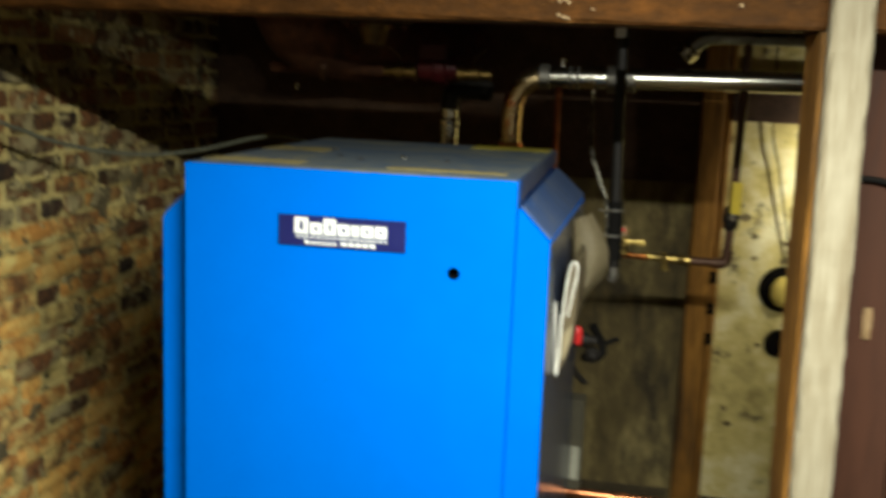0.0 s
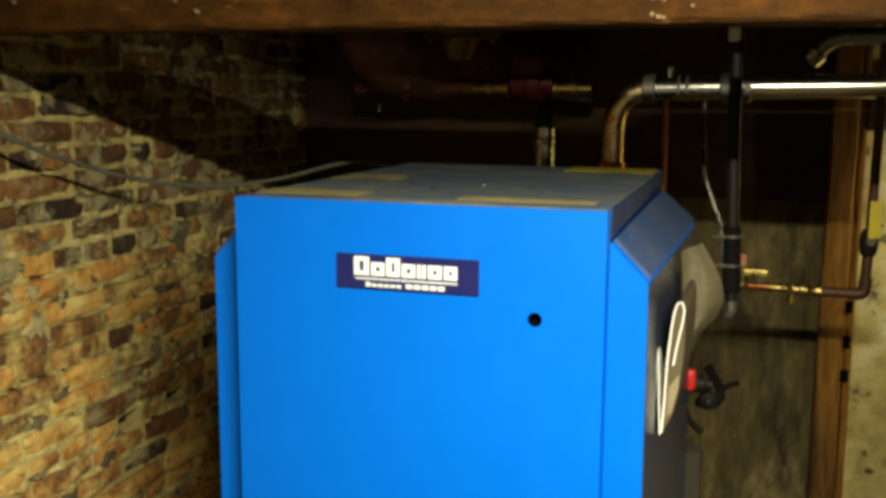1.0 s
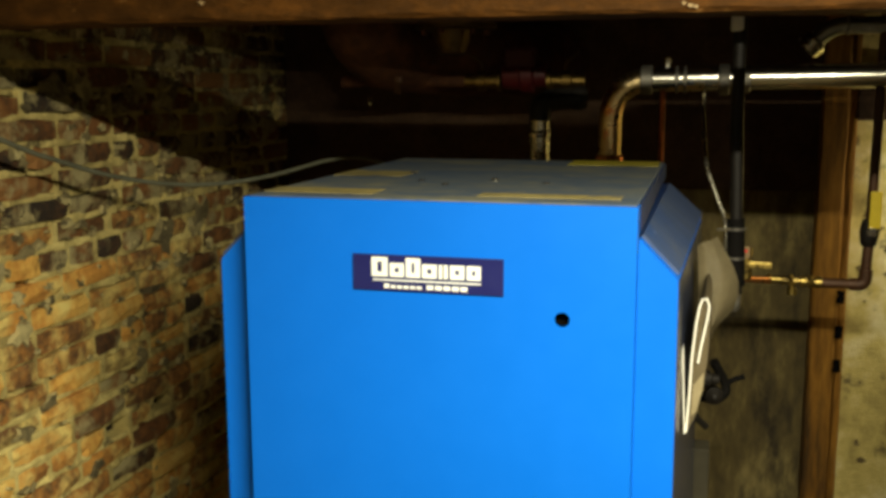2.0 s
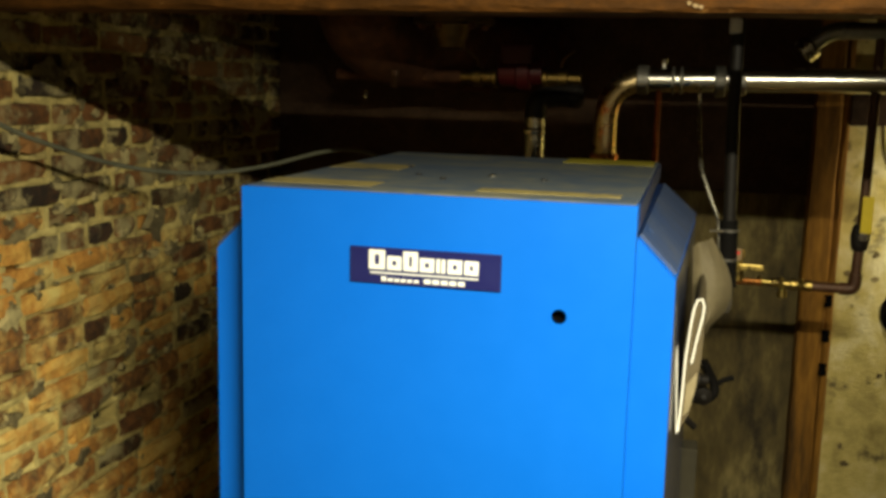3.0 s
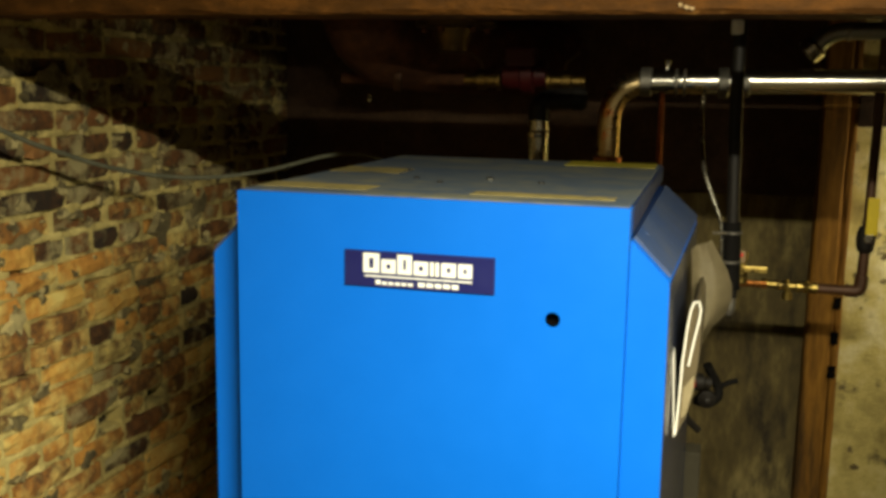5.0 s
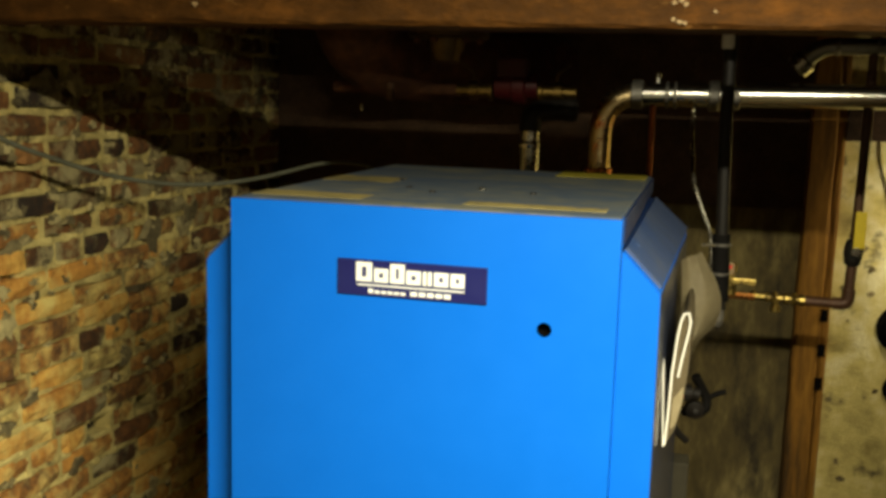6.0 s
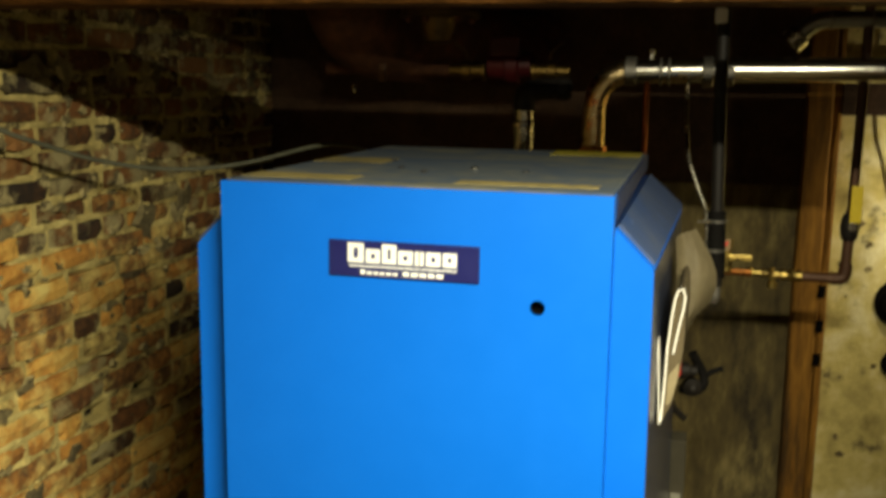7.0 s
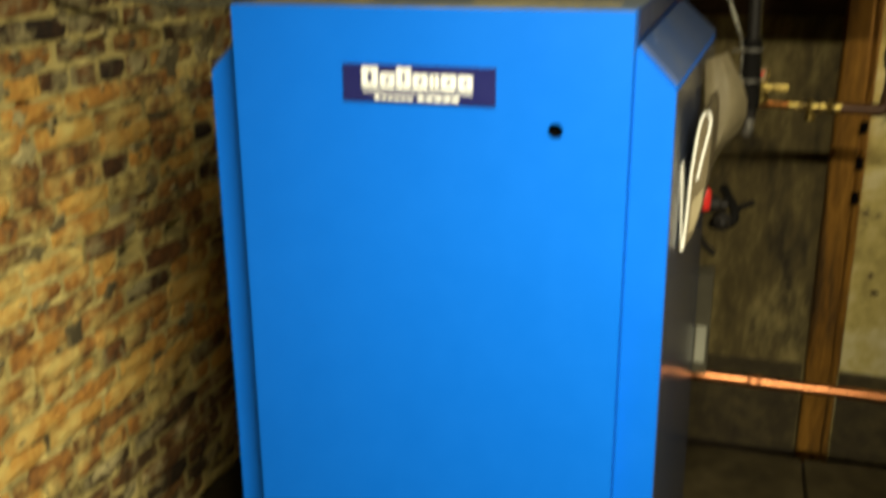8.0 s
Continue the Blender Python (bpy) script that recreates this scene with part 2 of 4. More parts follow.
def smooth_line(points, steps=8):
    """A Catmull-Rom line through the points."""
    p = [Vector(q) for q in points]
    p = [2 * p[0] - p[1]] + p + [2 * p[-1] - p[-2]]
    out = []
    for a, b, c, d in zip(p, p[1:], p[2:], p[3:]):
        for k in range(steps):
            u = k / steps
            out.append(0.5 * (2 * b + (c - a) * u + (2 * a - 5 * b + 4 * c - d) * u * u + (3 * b - a - 3 * c + d) * u ** 3))
    return out + [p[-2]]


def tube(bm, line, r, seg=18, cap=True):
    """A round tube along a line; r may be one radius or one for each point."""
    line = [Vector(p) for p in line]
    rs = r if isinstance(r, (list, tuple)) else [r] * len(line)
    first = (line[1] - line[0]).normalized()
    side = first.orthogonal().normalized()
    rings, last = [], first
    for k, p in enumerate(line):
        a, b = line[max(0, k - 1)], line[min(len(line) - 1, k + 1)]
        d = (b - a).normalized() if (b - a).length > 1e-9 else last
        side = (last.rotation_difference(d) @ side)
        side = (side - d * side.dot(d)).normalized()
        last = d
        up = d.cross(side)
        rings.append([bm.verts.new(p + (side * math.cos(2 * math.pi * i / seg) + up * math.sin(2 * math.pi * i / seg)) * rs[k]) for i in range(seg)])
    for a, b in zip(rings, rings[1:]):
        for i in range(seg):
            bm.faces.new((a[i], a[(i + 1) % seg], b[(i + 1) % seg], b[i]))
    if cap:
        bm.faces.new(rings[0][::-1])
        bm.faces.new(rings[-1])
    return bm


def turned(bm, start, way, profile, seg=18):
    """A turned piece: profile is (distance along way, radius)."""
    start, way = Vector(start), Vector(way).normalized()
    side = way.orthogonal().normalized()
    up = way.cross(side)
    rings = [[bm.verts.new(start + way * d + (side * math.cos(2 * math.pi * i / seg) + up * math.sin(2 * math.pi * i / seg)) * r) for i in range(seg)] for d, r in profile]
    for a, b in zip(rings, rings[1:]):
        for i in range(seg):
            bm.faces.new((a[i], a[(i + 1) % seg], b[(i + 1) % seg], b[i]))
    bm.faces.new(rings[0][::-1])
    bm.faces.new(rings[-1])
    return bm


def hexed(bm, start, way, length, r):
    """A hexagon nut with eased ends."""
    return turned(bm, start, way, [(0, r * 0.88), (0.12 * length, r), (0.88 * length, r), (length, r * 0.88)], 6)


def rough_box(bm, x0, x1, y0, y1, z0, z1, n=(1, 1, 12), wob=0.003, seed=1):
    """A sawn timber: a box with cuts along it and worn, uneven edges."""
    rng = random.Random(seed)
    lo, hi = (x0, y0, z0), (x1, y1, z1)
    axis = max(range(3), key=lambda k: n[k])
    a, b = [k for k in range(3) if k != axis]
    cut = 0.006
    rings = []
    for k in range(n[axis] + 1):
        u = lo[axis] + (hi[axis] - lo[axis]) * k / n[axis]
        ring = []
        for sa, sb in ((0, 0), (1, 0), (1, 1), (0, 1)):
            for first in (0, 1):
                p = [0, 0, 0]
                p[axis] = u
                ca, cb = (hi[a] if sa else lo[a]), (hi[b] if sb else lo[b])
                along_a = (first == 1) == (sa == sb)
                w = cut * rng.uniform(0.4, 1.5)
                p[a] = ca + ((-w if sa else w) if along_a else 0) + rng.uniform(-wob, wob) * 0.5
                p[b] = cb + ((-w if sb else w) if not along_a else 0) + rng.uniform(-wob, wob) * 0.5
                ring.append(bm.verts.new(p))
        rings.append(ring)
    for r, s in zip(rings, rings[1:]):
        for i in range(8):
            bm.faces.new((r[i], r[(i + 1) % 8], s[(i + 1) % 8], s[i]))
    bm.faces.new(rings[0][::-1])
    bm.faces.new(rings[-1])
    bmesh.ops.recalc_face_normals(bm, faces=bm.faces)
    return bm


def sheet(bm, profile, y0, y1, thick, skew=0.0):
    """A folded sheet: a profile of (x, z) carried along y, with a thickness."""
    n = len(profile)
    normal = []
    for k in range(n):
        a, b = profile[max(0, k - 1)], profile[min(n - 1, k + 1)]
        d = Vector((b[0] - a[0], b[1] - a[1])).normalized()
        normal.append(Vector((-d.y, d.x)))
    rows = []
    for y, dz in ((y0, 0.0), (y1, skew)):
        front = [bm.verts.new((p[0], y, p[1] + dz)) for p in profile]
        back = [bm.verts.new((p[0] + w.x * thick, y, p[1] + w.y * thick + dz)) for p, w in zip(profile, normal)]
        rows.append(front + back[::-1])
    m = 2 * n
    for i in range(m):
        bm.faces.new((rows[0][i], rows[0][(i + 1) % m], rows[1][(i + 1) % m], rows[1][i]))
    for k in range(n - 1):
        for row in rows:
            bm.faces.new((row[k], row[k + 1], row[m - 2 - k], row[m - 1 - k]))
    bmesh.ops.recalc_face_normals(bm, faces=bm.faces)
    return bm


# ---- large structure ----
floor = tagged(part("floor", boxed(-1.0, 3.0, -3.6, 2.2, FLOOR - 0.15, FLOOR - 0.05), M_GAP_BACKING), "damp grey concrete basement floor in two slabs with a dark gutter along the wall", "floor", kind="structure")
part("slab", boxed(WALL_X, 1.047, -3.4, 1.590, FLOOR - 0.052, FLOOR, bevel=0.006), M_FLOOR, floor)
part("slab", boxed(1.055, 2.8, -3.4, 1.590, FLOOR - 0.052, FLOOR, bevel=0.006), M_FLOOR, floor)

tagged(part("ceiling", boxed(-1.0, 3.0, -3.6, 2.2, CEIL, CEIL + 0.05), M_JOIST), "dark sooty boarded basement ceiling", "ceiling", kind="structure")
for k in range(8):
    x = -0.62 + 0.42 * k
    joist = rough_box(fresh(), x, x + 0.05, -3.4, BACK, 1.805, CEIL, n=(1, 14, 1), seed=k + 3)
    tagged(part("ceiling_joist", joist, M_JOIST), "dark sooty wooden ceiling joist above the beam", "joist", "ceiling joists", "structure")
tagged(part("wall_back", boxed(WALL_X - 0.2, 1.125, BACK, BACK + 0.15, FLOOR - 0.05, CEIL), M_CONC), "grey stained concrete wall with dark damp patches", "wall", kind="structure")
pale_wall = tagged(part("wall_back_right", boxed(1.13, 3.0, 1.70, BACK + 0.15, FLOOR - 0.05, CEIL, bevel=0.008), M_CONC_PALE), "pale limewashed concrete wall with brown stains", "wall", kind="structure")
# Unseen walls that close the room and act as fill reflectors.
tagged(part("wall_right", boxed(2.8, 2.95, -3.5, 1.70, FLOOR - 0.05, CEIL), M_BOUNCE_WALL), "unseen masonry side wall, pale to bounce fill light", "wall", kind="structure")
tagged(part("wall_front", boxed(WALL_X - 0.2, 2.8, -3.55, -3.4, FLOOR, CEIL), M_BOUNCE_WALL), "unseen masonry end wall, pale to bounce fill light", "wall", kind="structure")

beam = fresh()
BEAM_TOP = 1.556
rough_box(beam, WALL_X - 0.1, 2.6, 0.0, 0.12, 1.474, BEAM_TOP, n=(60, 1, 1), wob=0.0014, seed=8)
beam = tagged(part("ceiling_beam", beam, M_BEAM), "rust-brown painted steel beam with flaking pale spots", "beam", kind="structure")
frng = random.Random(12)
for x, z, r in ((0.684, 1.514, 0.006), (0.674, 1.509, 0.004), (0.690, 1.507, 0.004), (0.679, 1.519, 0.003), (0.683, 1.483, 0.004), (0.674, 1.486, 0.003), (0.69, 1.481, 0.003), (0.73, 1.497, 0.003), (-0.059, 1.503, 0.005), (-0.10, 1.52, 0.003), (-0.5, 1.51, 0.005), (-0.42, 1.525, 0.004), (0.97, 1.51, 0.004)):
    flake, n = fresh(), 11
    rim = [(x + r * frng.uniform(0.5, 1.3) * math.cos(2 * math.pi * i / n), z + 0.8 * r * frng.uniform(0.5, 1.3) * math.sin(2 * math.pi * i / n)) for i in range(n)]
    a, b = [flake.verts.new((u, 0.004, w)) for u, w in rim], [flake.verts.new((u, -0.0045, w)) for u, w in rim]
    flake.faces.new(b)
    for i in range(n):
        flake.faces.new((a[i], a[(i + 1) % n], b[(i + 1) % n], b[i]))
    bmesh.ops.recalc_face_normals(flake, faces=flake.faces)
    part("paint_flake", flake, M_FLAKE, beam, "pale flaking paint")
# Unseen timber, added as the upper limit of the light gap over the beam.
tagged(part("light_trim_timber", rough_box(fresh(), WALL_X - 0.1, 2.6, 0.0, 0.12, 1.642, 1.806, n=(30, 1, 1), seed=69), M_JOIST), "unseen timber added over the beam to trim the lamp's light", "beam", kind="structure")
# Unseen board, added to stop lamp light passing above the heating pipe.
tagged(part("light_trim_board", rough_box(fresh(), 0.43, 2.6, 0.006, 0.112, 1.603, 1.6425, n=(20, 1, 1), wob=0.001, seed=77), M_JOIST), "unseen board added under the timber to block light above the heating pipe", "board", kind="structure")
# Unseen blocks; the two left ones bound the light patch on the brick wall.
for k, (x, w) in enumerate(((-0.668, 0.705), (0.26, 0.16), (1.13, 0.07), (1.52, 0.07), (1.94, 0.07), (2.36, 0.07))):
    tagged(part("light_gap_block", rough_box(fresh(), x, x + w, 0.01, 0.11, BEAM_TOP - 0.001, 1.643 if x < 0.4 else 1.604, n=(1, 1, 3), seed=70 + k), M_JOIST), "unseen block added on the steel beam to fill the light gap", "block", "packing blocks", "structure")
tagged(part("sill_beam", rough_box(fresh(), 1.135, 2.8, 1.66, 1.72, 1.275, 1.42, n=(20, 1, 1), seed=81), M_JOIST), "dark sooty sill timber along the concrete wall's top", "beam", kind="structure")
# Boards added where the beam's shadow falls; their dark colour is that shade.
boarding = thing("boarding", (0.2, BACK - 0.02, 1.0), "dark boards added in place of the shade on the upper back wall", "boarding", kind="structure")
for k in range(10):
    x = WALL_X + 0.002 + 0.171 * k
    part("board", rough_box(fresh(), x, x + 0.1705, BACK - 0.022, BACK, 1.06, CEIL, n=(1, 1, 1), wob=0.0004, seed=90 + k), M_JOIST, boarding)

# Strips added along both wall bases, which makes them darker below z -0.035.
for x0, x1, y0, y1 in ((WALL_X, 1.030, BACK - 0.014, BACK), (1.140, 2.795, 1.684, 1.70)):
    tagged(part("wall_base_strip", rough_box(fresh(), x0, x1, y0, y1, FLOOR - 0.05, -0.035, n=(16, 1, 1), wob=0.004, seed=int(x1 * 10)), M_WALL_BASE), "dark rough concrete strip added along the wall's base", "footing", kind="structure")
blots, brng = fresh(), random.Random(23)
for k in range(34):
    cx, cz = brng.uniform(1.16, 1.46), brng.gauss(0.84, 0.09) if k % 3 else brng.uniform(0.2, 1.2)
    r, n = brng.uniform(0.004, 0.017), 9
    rim = [(cx + r * brng.uniform(0.4, 1.5) * math.cos(2 * math.pi * i / n), cz + r * brng.uniform(0.4, 1.3) * math.sin(2 * math.pi * i / n)) for i in range(n)]
    a, b = [blots.verts.new((u, 1.703, w)) for u, w in rim], [blots.verts.new((u, 1.6985, w)) for u, w in rim]
    blots.faces.new(b)
    for i in range(n):
        blots.faces.new((a[i], a[(i + 1) % n], b[(i + 1) % n], b[i]))
bmesh.ops.recalc_face_normals(blots, faces=blots.faces)
tagged(part("damp_blot", blots, M_DAMP, pale_wall, "small dark blots of mould"), kind="stuff")

# ---- posts and the board partition ----
post = thing("post", (1.15, 0.03, FLOOR), "worn white-painted timber post with a bare brown side", "post")
def leaning(bm):
    for v in bm.verts:
        v.co.x -= 0.017 * (v.co.z - 1.05)
    return bm


part("painted_face", leaning(rough_box(fresh(), 1.112, 1.178, -0.045, -0.012, FLOOR, CEIL, n=(1, 1, 80), wob=0.0016, seed=21)), M_POST, post, "worn white-painted board face")
part("timber", leaning(rough_box(fresh(), 1.106, 1.176, -0.010, 0.15, FLOOR, 1.471, n=(1, 1, 20), seed=22)), M_TIMBER, post, "bare brown timber")
back_post = thing("timber_post", (1.085, 1.72, FLOOR), "upright orange-brown timber post against the concrete wall", "post")
part("timber", rough_box(fresh(), 1.037, 1.110, 1.655, 1.76, FLOOR - 0.05, CEIL, n=(1, 1, 22), seed=31), M_TIMBER, back_post)
part("edge_strip", rough_box(fresh(), 1.113, 1.134, 1.664, 1.76, FLOOR - 0.05, 1.66, n=(1, 1, 22), seed=32), M_TIMBER, back_post)
for z in (0.755, 0.648, 0.544):
    # Raised near-black blocks; the dark of the gaps is only their colour.
    part("gap_mark", rough_box(fresh(), 1.104, 1.128, 1.650, 1.662, z - 0.020, z + 0.016, n=(1, 1, 3), seed=int(z * 100)), M_HOLE, back_post, "near-black block painted in for a gap at the post's edge")
partition = thing("partition", (1.9, 0.22, FLOOR), "partition of upright red-brown boards beside the post", "partition", kind="structure")
for k in range(11):
    x = 1.196 + 0.142 * k
    part("board", rough_box(fresh(), x, x + 0.137, 0.20 + 0.004 * (k % 2), 0.228, FLOOR, CEIL, n=(1, 1, 10), wob=0.001, seed=40 + k), M_BOARD, partition)
part("splinter", rough_box(fresh(), 1.258, 1.272, 0.192, 0.200, 0.925, 0.985, n=(1, 1, 3), seed=56), M_FLAKE, partition, "pale torn splinter")
part("rail", rough_box(fresh(), 1.196, 2.75, 0.232, 0.27, 1.16, 1.25, n=(10, 1, 1), seed=55), M_BOARD, partition)

# ---- the boiler ----
W, TOP, SIDE, DEPTH = 0.62, 1.20, 0.066, 0.72
boiler = thing("boiler", (W / 2, 0.4, FLOOR), "large blue enamelled gas boiler with a dusty top", "boiler")


def front_panel():
    """The front cover: a folded sheet with a round hole."""
    bm = fresh()
    z0, hx, hz, hr, half = -0.16, 0.513, 1.028, 0.0115, 0.03
    xs, zs = [0.0, hx - half, hx + half, W], [z0, hz - half, hz + half, TOP]
    for i in range(3):
        for k in range(3):
            if (i, k) != (1, 1):
                bm.faces.new([bm.verts.new((x, 0.0, z)) for x, z in ((xs[i], zs[k]), (xs[i + 1], zs[k]), (xs[i + 1], zs[k + 1]), (xs[i], zs[k + 1]))])
    n = 32
    outer, inner, deep = [], [], []
    for j in range(n):
        a = 2 * math.pi * j / n
        c, s = math.cos(a), math.sin(a)
        q = half / max(abs(c), abs(s))
        outer.append(bm.verts.new((hx + c * q, 0.0, hz + s * q)))
        inner.append(bm.verts.new((hx + c * hr, 0.0, hz + s * hr)))
        deep.append(bm.verts.new((hx + c * hr, 0.003, hz + s * hr)))
    for j in range(n):
        k = (j + 1) % n
        bm.faces.new((outer[j], outer[k], inner[k], inner[j]))
        bm.faces.new((inner[j], inner[k], deep[k], deep[j]))
    y = 0.039
    for a, b in (((0, z0), (W, z0)), ((W, z0), (W, TOP)), ((W, TOP), (0, TOP)), ((0, TOP), (0, z0))):
        bm.faces.new([bm.verts.new(p) for p in ((a[0], 0, a[1]), (a[0], y, a[1]), (b[0], y, b[1]), (b[0], 0, b[1]))])
    bmesh.ops.remove_doubles(bm, verts=bm.verts, dist=1e-5)
    rim = [e for e in bm.edges if all(abs(v.co.y) < 1e-6 for v in e.verts) and len(e.link_faces) == 2 and any(abs(f.calc_center_median().y) > 1e-4 for f in e.link_faces) and abs((e.verts[0].co - e.verts[1].co).length) > 0.03]
    bmesh.ops.bevel(bm, geom=rim, offset=0.006, segments=3, affect="EDGES")
    bmesh.ops.recalc_face_normals(bm, faces=bm.faces)
    return bm


cover = part("front_panel", front_panel(), M_BLUE, boiler, "flat blue front cover")
part("sight_hole_plug", turned(fresh(), (0.513, 0.022, 1.028), (0, 1, 0), [(0, 0.0135), (0.010, 0.0135)]), M_HOLE, cover, "near-black plug that paints the sight hole's darkness")


def casing(side):
    """A side cover with a sloping shoulder, wider at the back; side -1 is the left one."""
    front, back = ((SIDE, 1.089, 0.0, 1.156), (SIDE + 0.020, 1.098, 0.008, 1.165)) if side < 0 else ((0.0590, 1.088, 0.0, 1.148), (0.0870, 1.103, 0.0150, 1.167))
    bm = fresh()
    lines = []
    for y, (out, low, inner, high) in ((0.041, front), (DEPTH, back)):
        prof = [(-0.04, -0.16), (out + (0.008 if side > 0 else 0.0), -0.16), (out, low), (inner, high), (-0.04, high)]
        lines.append([bm.verts.new(((W if side > 0 else 0) + side * d, y, z)) for d, z in prof])
    for i in range(5):
        bm.faces.new((lines[0][i], lines[0][(i + 1) % 5], lines[1][(i + 1) % 5], lines[1][i]))
    bm.faces.new(lines[0][::-1])
    bm.faces.new(lines[1])
    bmesh.ops.recalc_face_normals(bm, faces=bm.faces)
    edges = [e for e in bm.edges if e.calc_face_angle(0) > 0.4]
    bmesh.ops.bevel(bm, geom=edges, offset=0.002, segments=2, affect="EDGES")
    return bm


for side in (-1, 1):
    side_panel = part("side_panel", casing(side), M_BLUE, boiler, "blue side cover with a sloping shoulder")
    shoulder = fresh()
    x = W if side > 0 else 0.0
    if side < 0:
        a = [(x - 0.004, 0.05, 1.1545), (x - 0.0635, 0.05, 1.0935), (x - 0.0825, DEPTH - 0.006, 1.1025), (x - 0.012, DEPTH - 0.006, 1.1635)]
    else:
        a = [(x + 0.0012, 0.068, 1.1482), (x + 0.0575, 0.068, 1.0910), (x + 0.0852, DEPTH - 0.004, 1.1050), (x + 0.0155, DEPTH - 0.004, 1.1672)]
    up = Vector((side * 0.0012, 0, 0.0012))
    lo, hi = [shoulder.verts.new(Vector(p)) for p in a], [shoulder.verts.new(Vector(p) + up * 3.0) for p in a]
    shoulder.faces.new(hi)
    for i in range(4):
        shoulder.faces.new((lo[i], lo[(i + 1) % 4], hi[(i + 1) % 4], hi[i]))
    bmesh.ops.recalc_face_normals(shoulder, faces=shoulder.faces)
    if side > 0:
        # Dark strip added over the bright flat under the lid, as painted shade.
        shade_strip = fresh()
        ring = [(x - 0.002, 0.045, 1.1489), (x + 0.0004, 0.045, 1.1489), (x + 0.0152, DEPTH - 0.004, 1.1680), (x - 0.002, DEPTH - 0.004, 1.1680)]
        lo, hi = [shade_strip.verts.new(Vector(p) - Vector((0, 0, 0.002))) for p in ring], [shade_strip.verts.new(p) for p in ring]
        shade_strip.faces.new(hi)
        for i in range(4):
            shade_strip.faces.new((lo[i], lo[(i + 1) % 4], hi[(i + 1) % 4], hi[i]))
        bmesh.ops.recalc_face_normals(shade_strip, faces=shade_strip.faces)
        part("shade_strip", shade_strip, M_BLUE_SHADE, side_panel, "dark blue strip added as shade under the lid")
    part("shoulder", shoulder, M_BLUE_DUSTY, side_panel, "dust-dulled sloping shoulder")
    for k in (0.15, 0.62):
        part("screw", turned(fresh(), (x + side * (0.012 + 0.014 * k), k, 1.1405 + 0.012 * k), (side, 0, 1), [(0, 0.006), (0.003, 0.006), (0.005, 0.003)], 10), M_BLUE_DUSTY, side_panel)
    # Thin sheet over the blue panel; the side's shade is in its colour.
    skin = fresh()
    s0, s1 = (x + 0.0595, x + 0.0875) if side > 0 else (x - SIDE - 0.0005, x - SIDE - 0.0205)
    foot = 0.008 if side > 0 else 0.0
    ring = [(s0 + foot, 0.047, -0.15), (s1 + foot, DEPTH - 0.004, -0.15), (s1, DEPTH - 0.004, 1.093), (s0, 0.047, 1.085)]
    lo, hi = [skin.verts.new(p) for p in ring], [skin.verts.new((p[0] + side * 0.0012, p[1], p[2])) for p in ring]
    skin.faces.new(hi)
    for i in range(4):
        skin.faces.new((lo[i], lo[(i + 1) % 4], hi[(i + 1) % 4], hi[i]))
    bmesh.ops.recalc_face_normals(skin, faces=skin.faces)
    part("side_sheet", skin, M_SIDE_SHADE, side_panel, "thin slate-blue sheet added to shade the glossy outer side")
    if side > 0:
        # Box added only as a carrier for the sticker; no cover is known here.
        rear = boxed(0.672, 0.745, DEPTH - 0.004, DEPTH + 0.06, 0.345, 0.585, bevel=0.004)
        rear = part("sticker_box", rear, M_REAR, side_panel, "dull grey box added to carry the sticker")
        part("sticker", boxed(0.716, 0.738, DEPTH - 0.0065, DEPTH - 0.0035, 0.375, 0.462), M_SIDE_LABEL, rear, "pale faded sticker")
part("body", boxed(0.004, W - 0.004, 0.05, DEPTH + 0.10, -0.16, 1.175), M_BLUE_DUSTY, boiler)
lid_mesh = boxed(0.004, W - 0.002, 0.012, 0.87, 1.176, 1.2025, bevel=0.003)
for v in lid_mesh.verts:
    if v.co.x > 0.3:
        v.co.x += 0.003 * v.co.y / 0.87
lid = part("lid", lid_mesh, M_DUST, boiler, "dusty grey-blue lid with yellowed tape")
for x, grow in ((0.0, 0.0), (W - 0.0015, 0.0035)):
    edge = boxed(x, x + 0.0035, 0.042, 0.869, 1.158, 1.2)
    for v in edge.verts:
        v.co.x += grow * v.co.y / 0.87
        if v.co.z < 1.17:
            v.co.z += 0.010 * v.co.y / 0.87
    # The right edge takes the shaded blue, the left one plain enamel.
    part("lid_edge", edge, M_BLUE_SHADE if x else M_BLUE, lid, "blue folded lid edge, the right one coloured as in shade")
for x0, x1, y0, y1, dye in ((0.006, 0.195, 0.062, 0.135, M_TAPE), (0.010, 0.150, 0.375, 0.49, M_TAPE), (0.365, 0.590, 0.070, 0.118, M_TAPE), (0.418, 0.613, 0.735, 0.868, M_TAPE_BRIGHT)):
    strip = boxed(x0, x1, y0, y1, 1.2026, 1.2036)
    bmesh.ops.subdivide_edges(strip, edges=strip.edges[:], cuts=3)
    for v in strip.verts:
        v.co.y += 0.004 * noise.noise(Vector((v.co.x * 19, y0, 0)))
    part("tape_strip", strip, dye, lid, "strip of yellowed tape")
part("screw", turned(fresh(), (0.342, 0.323, 1.2026), (0, 0, 1), [(0, 0.007), (0.004, 0.007), (0.006, 0.003)], 12), M_STEEL, lid, "bright screw head")
for x, y in ((0.21, 0.30), (0.27, 0.24), (0.44, 0.30), (0.15, 0.45)):
    part("screw", turned(fresh(), (x, y, 1.2026), (0, 0, 1), [(0, 0.006), (0.003, 0.005)], 10), M_BLACKPIPE, lid)
part("plinth", boxed(0.01, W - 0.01, 0.08, DEPTH, FLOOR, -0.16), M_BLACKPIPE, boiler, "dark iron base")

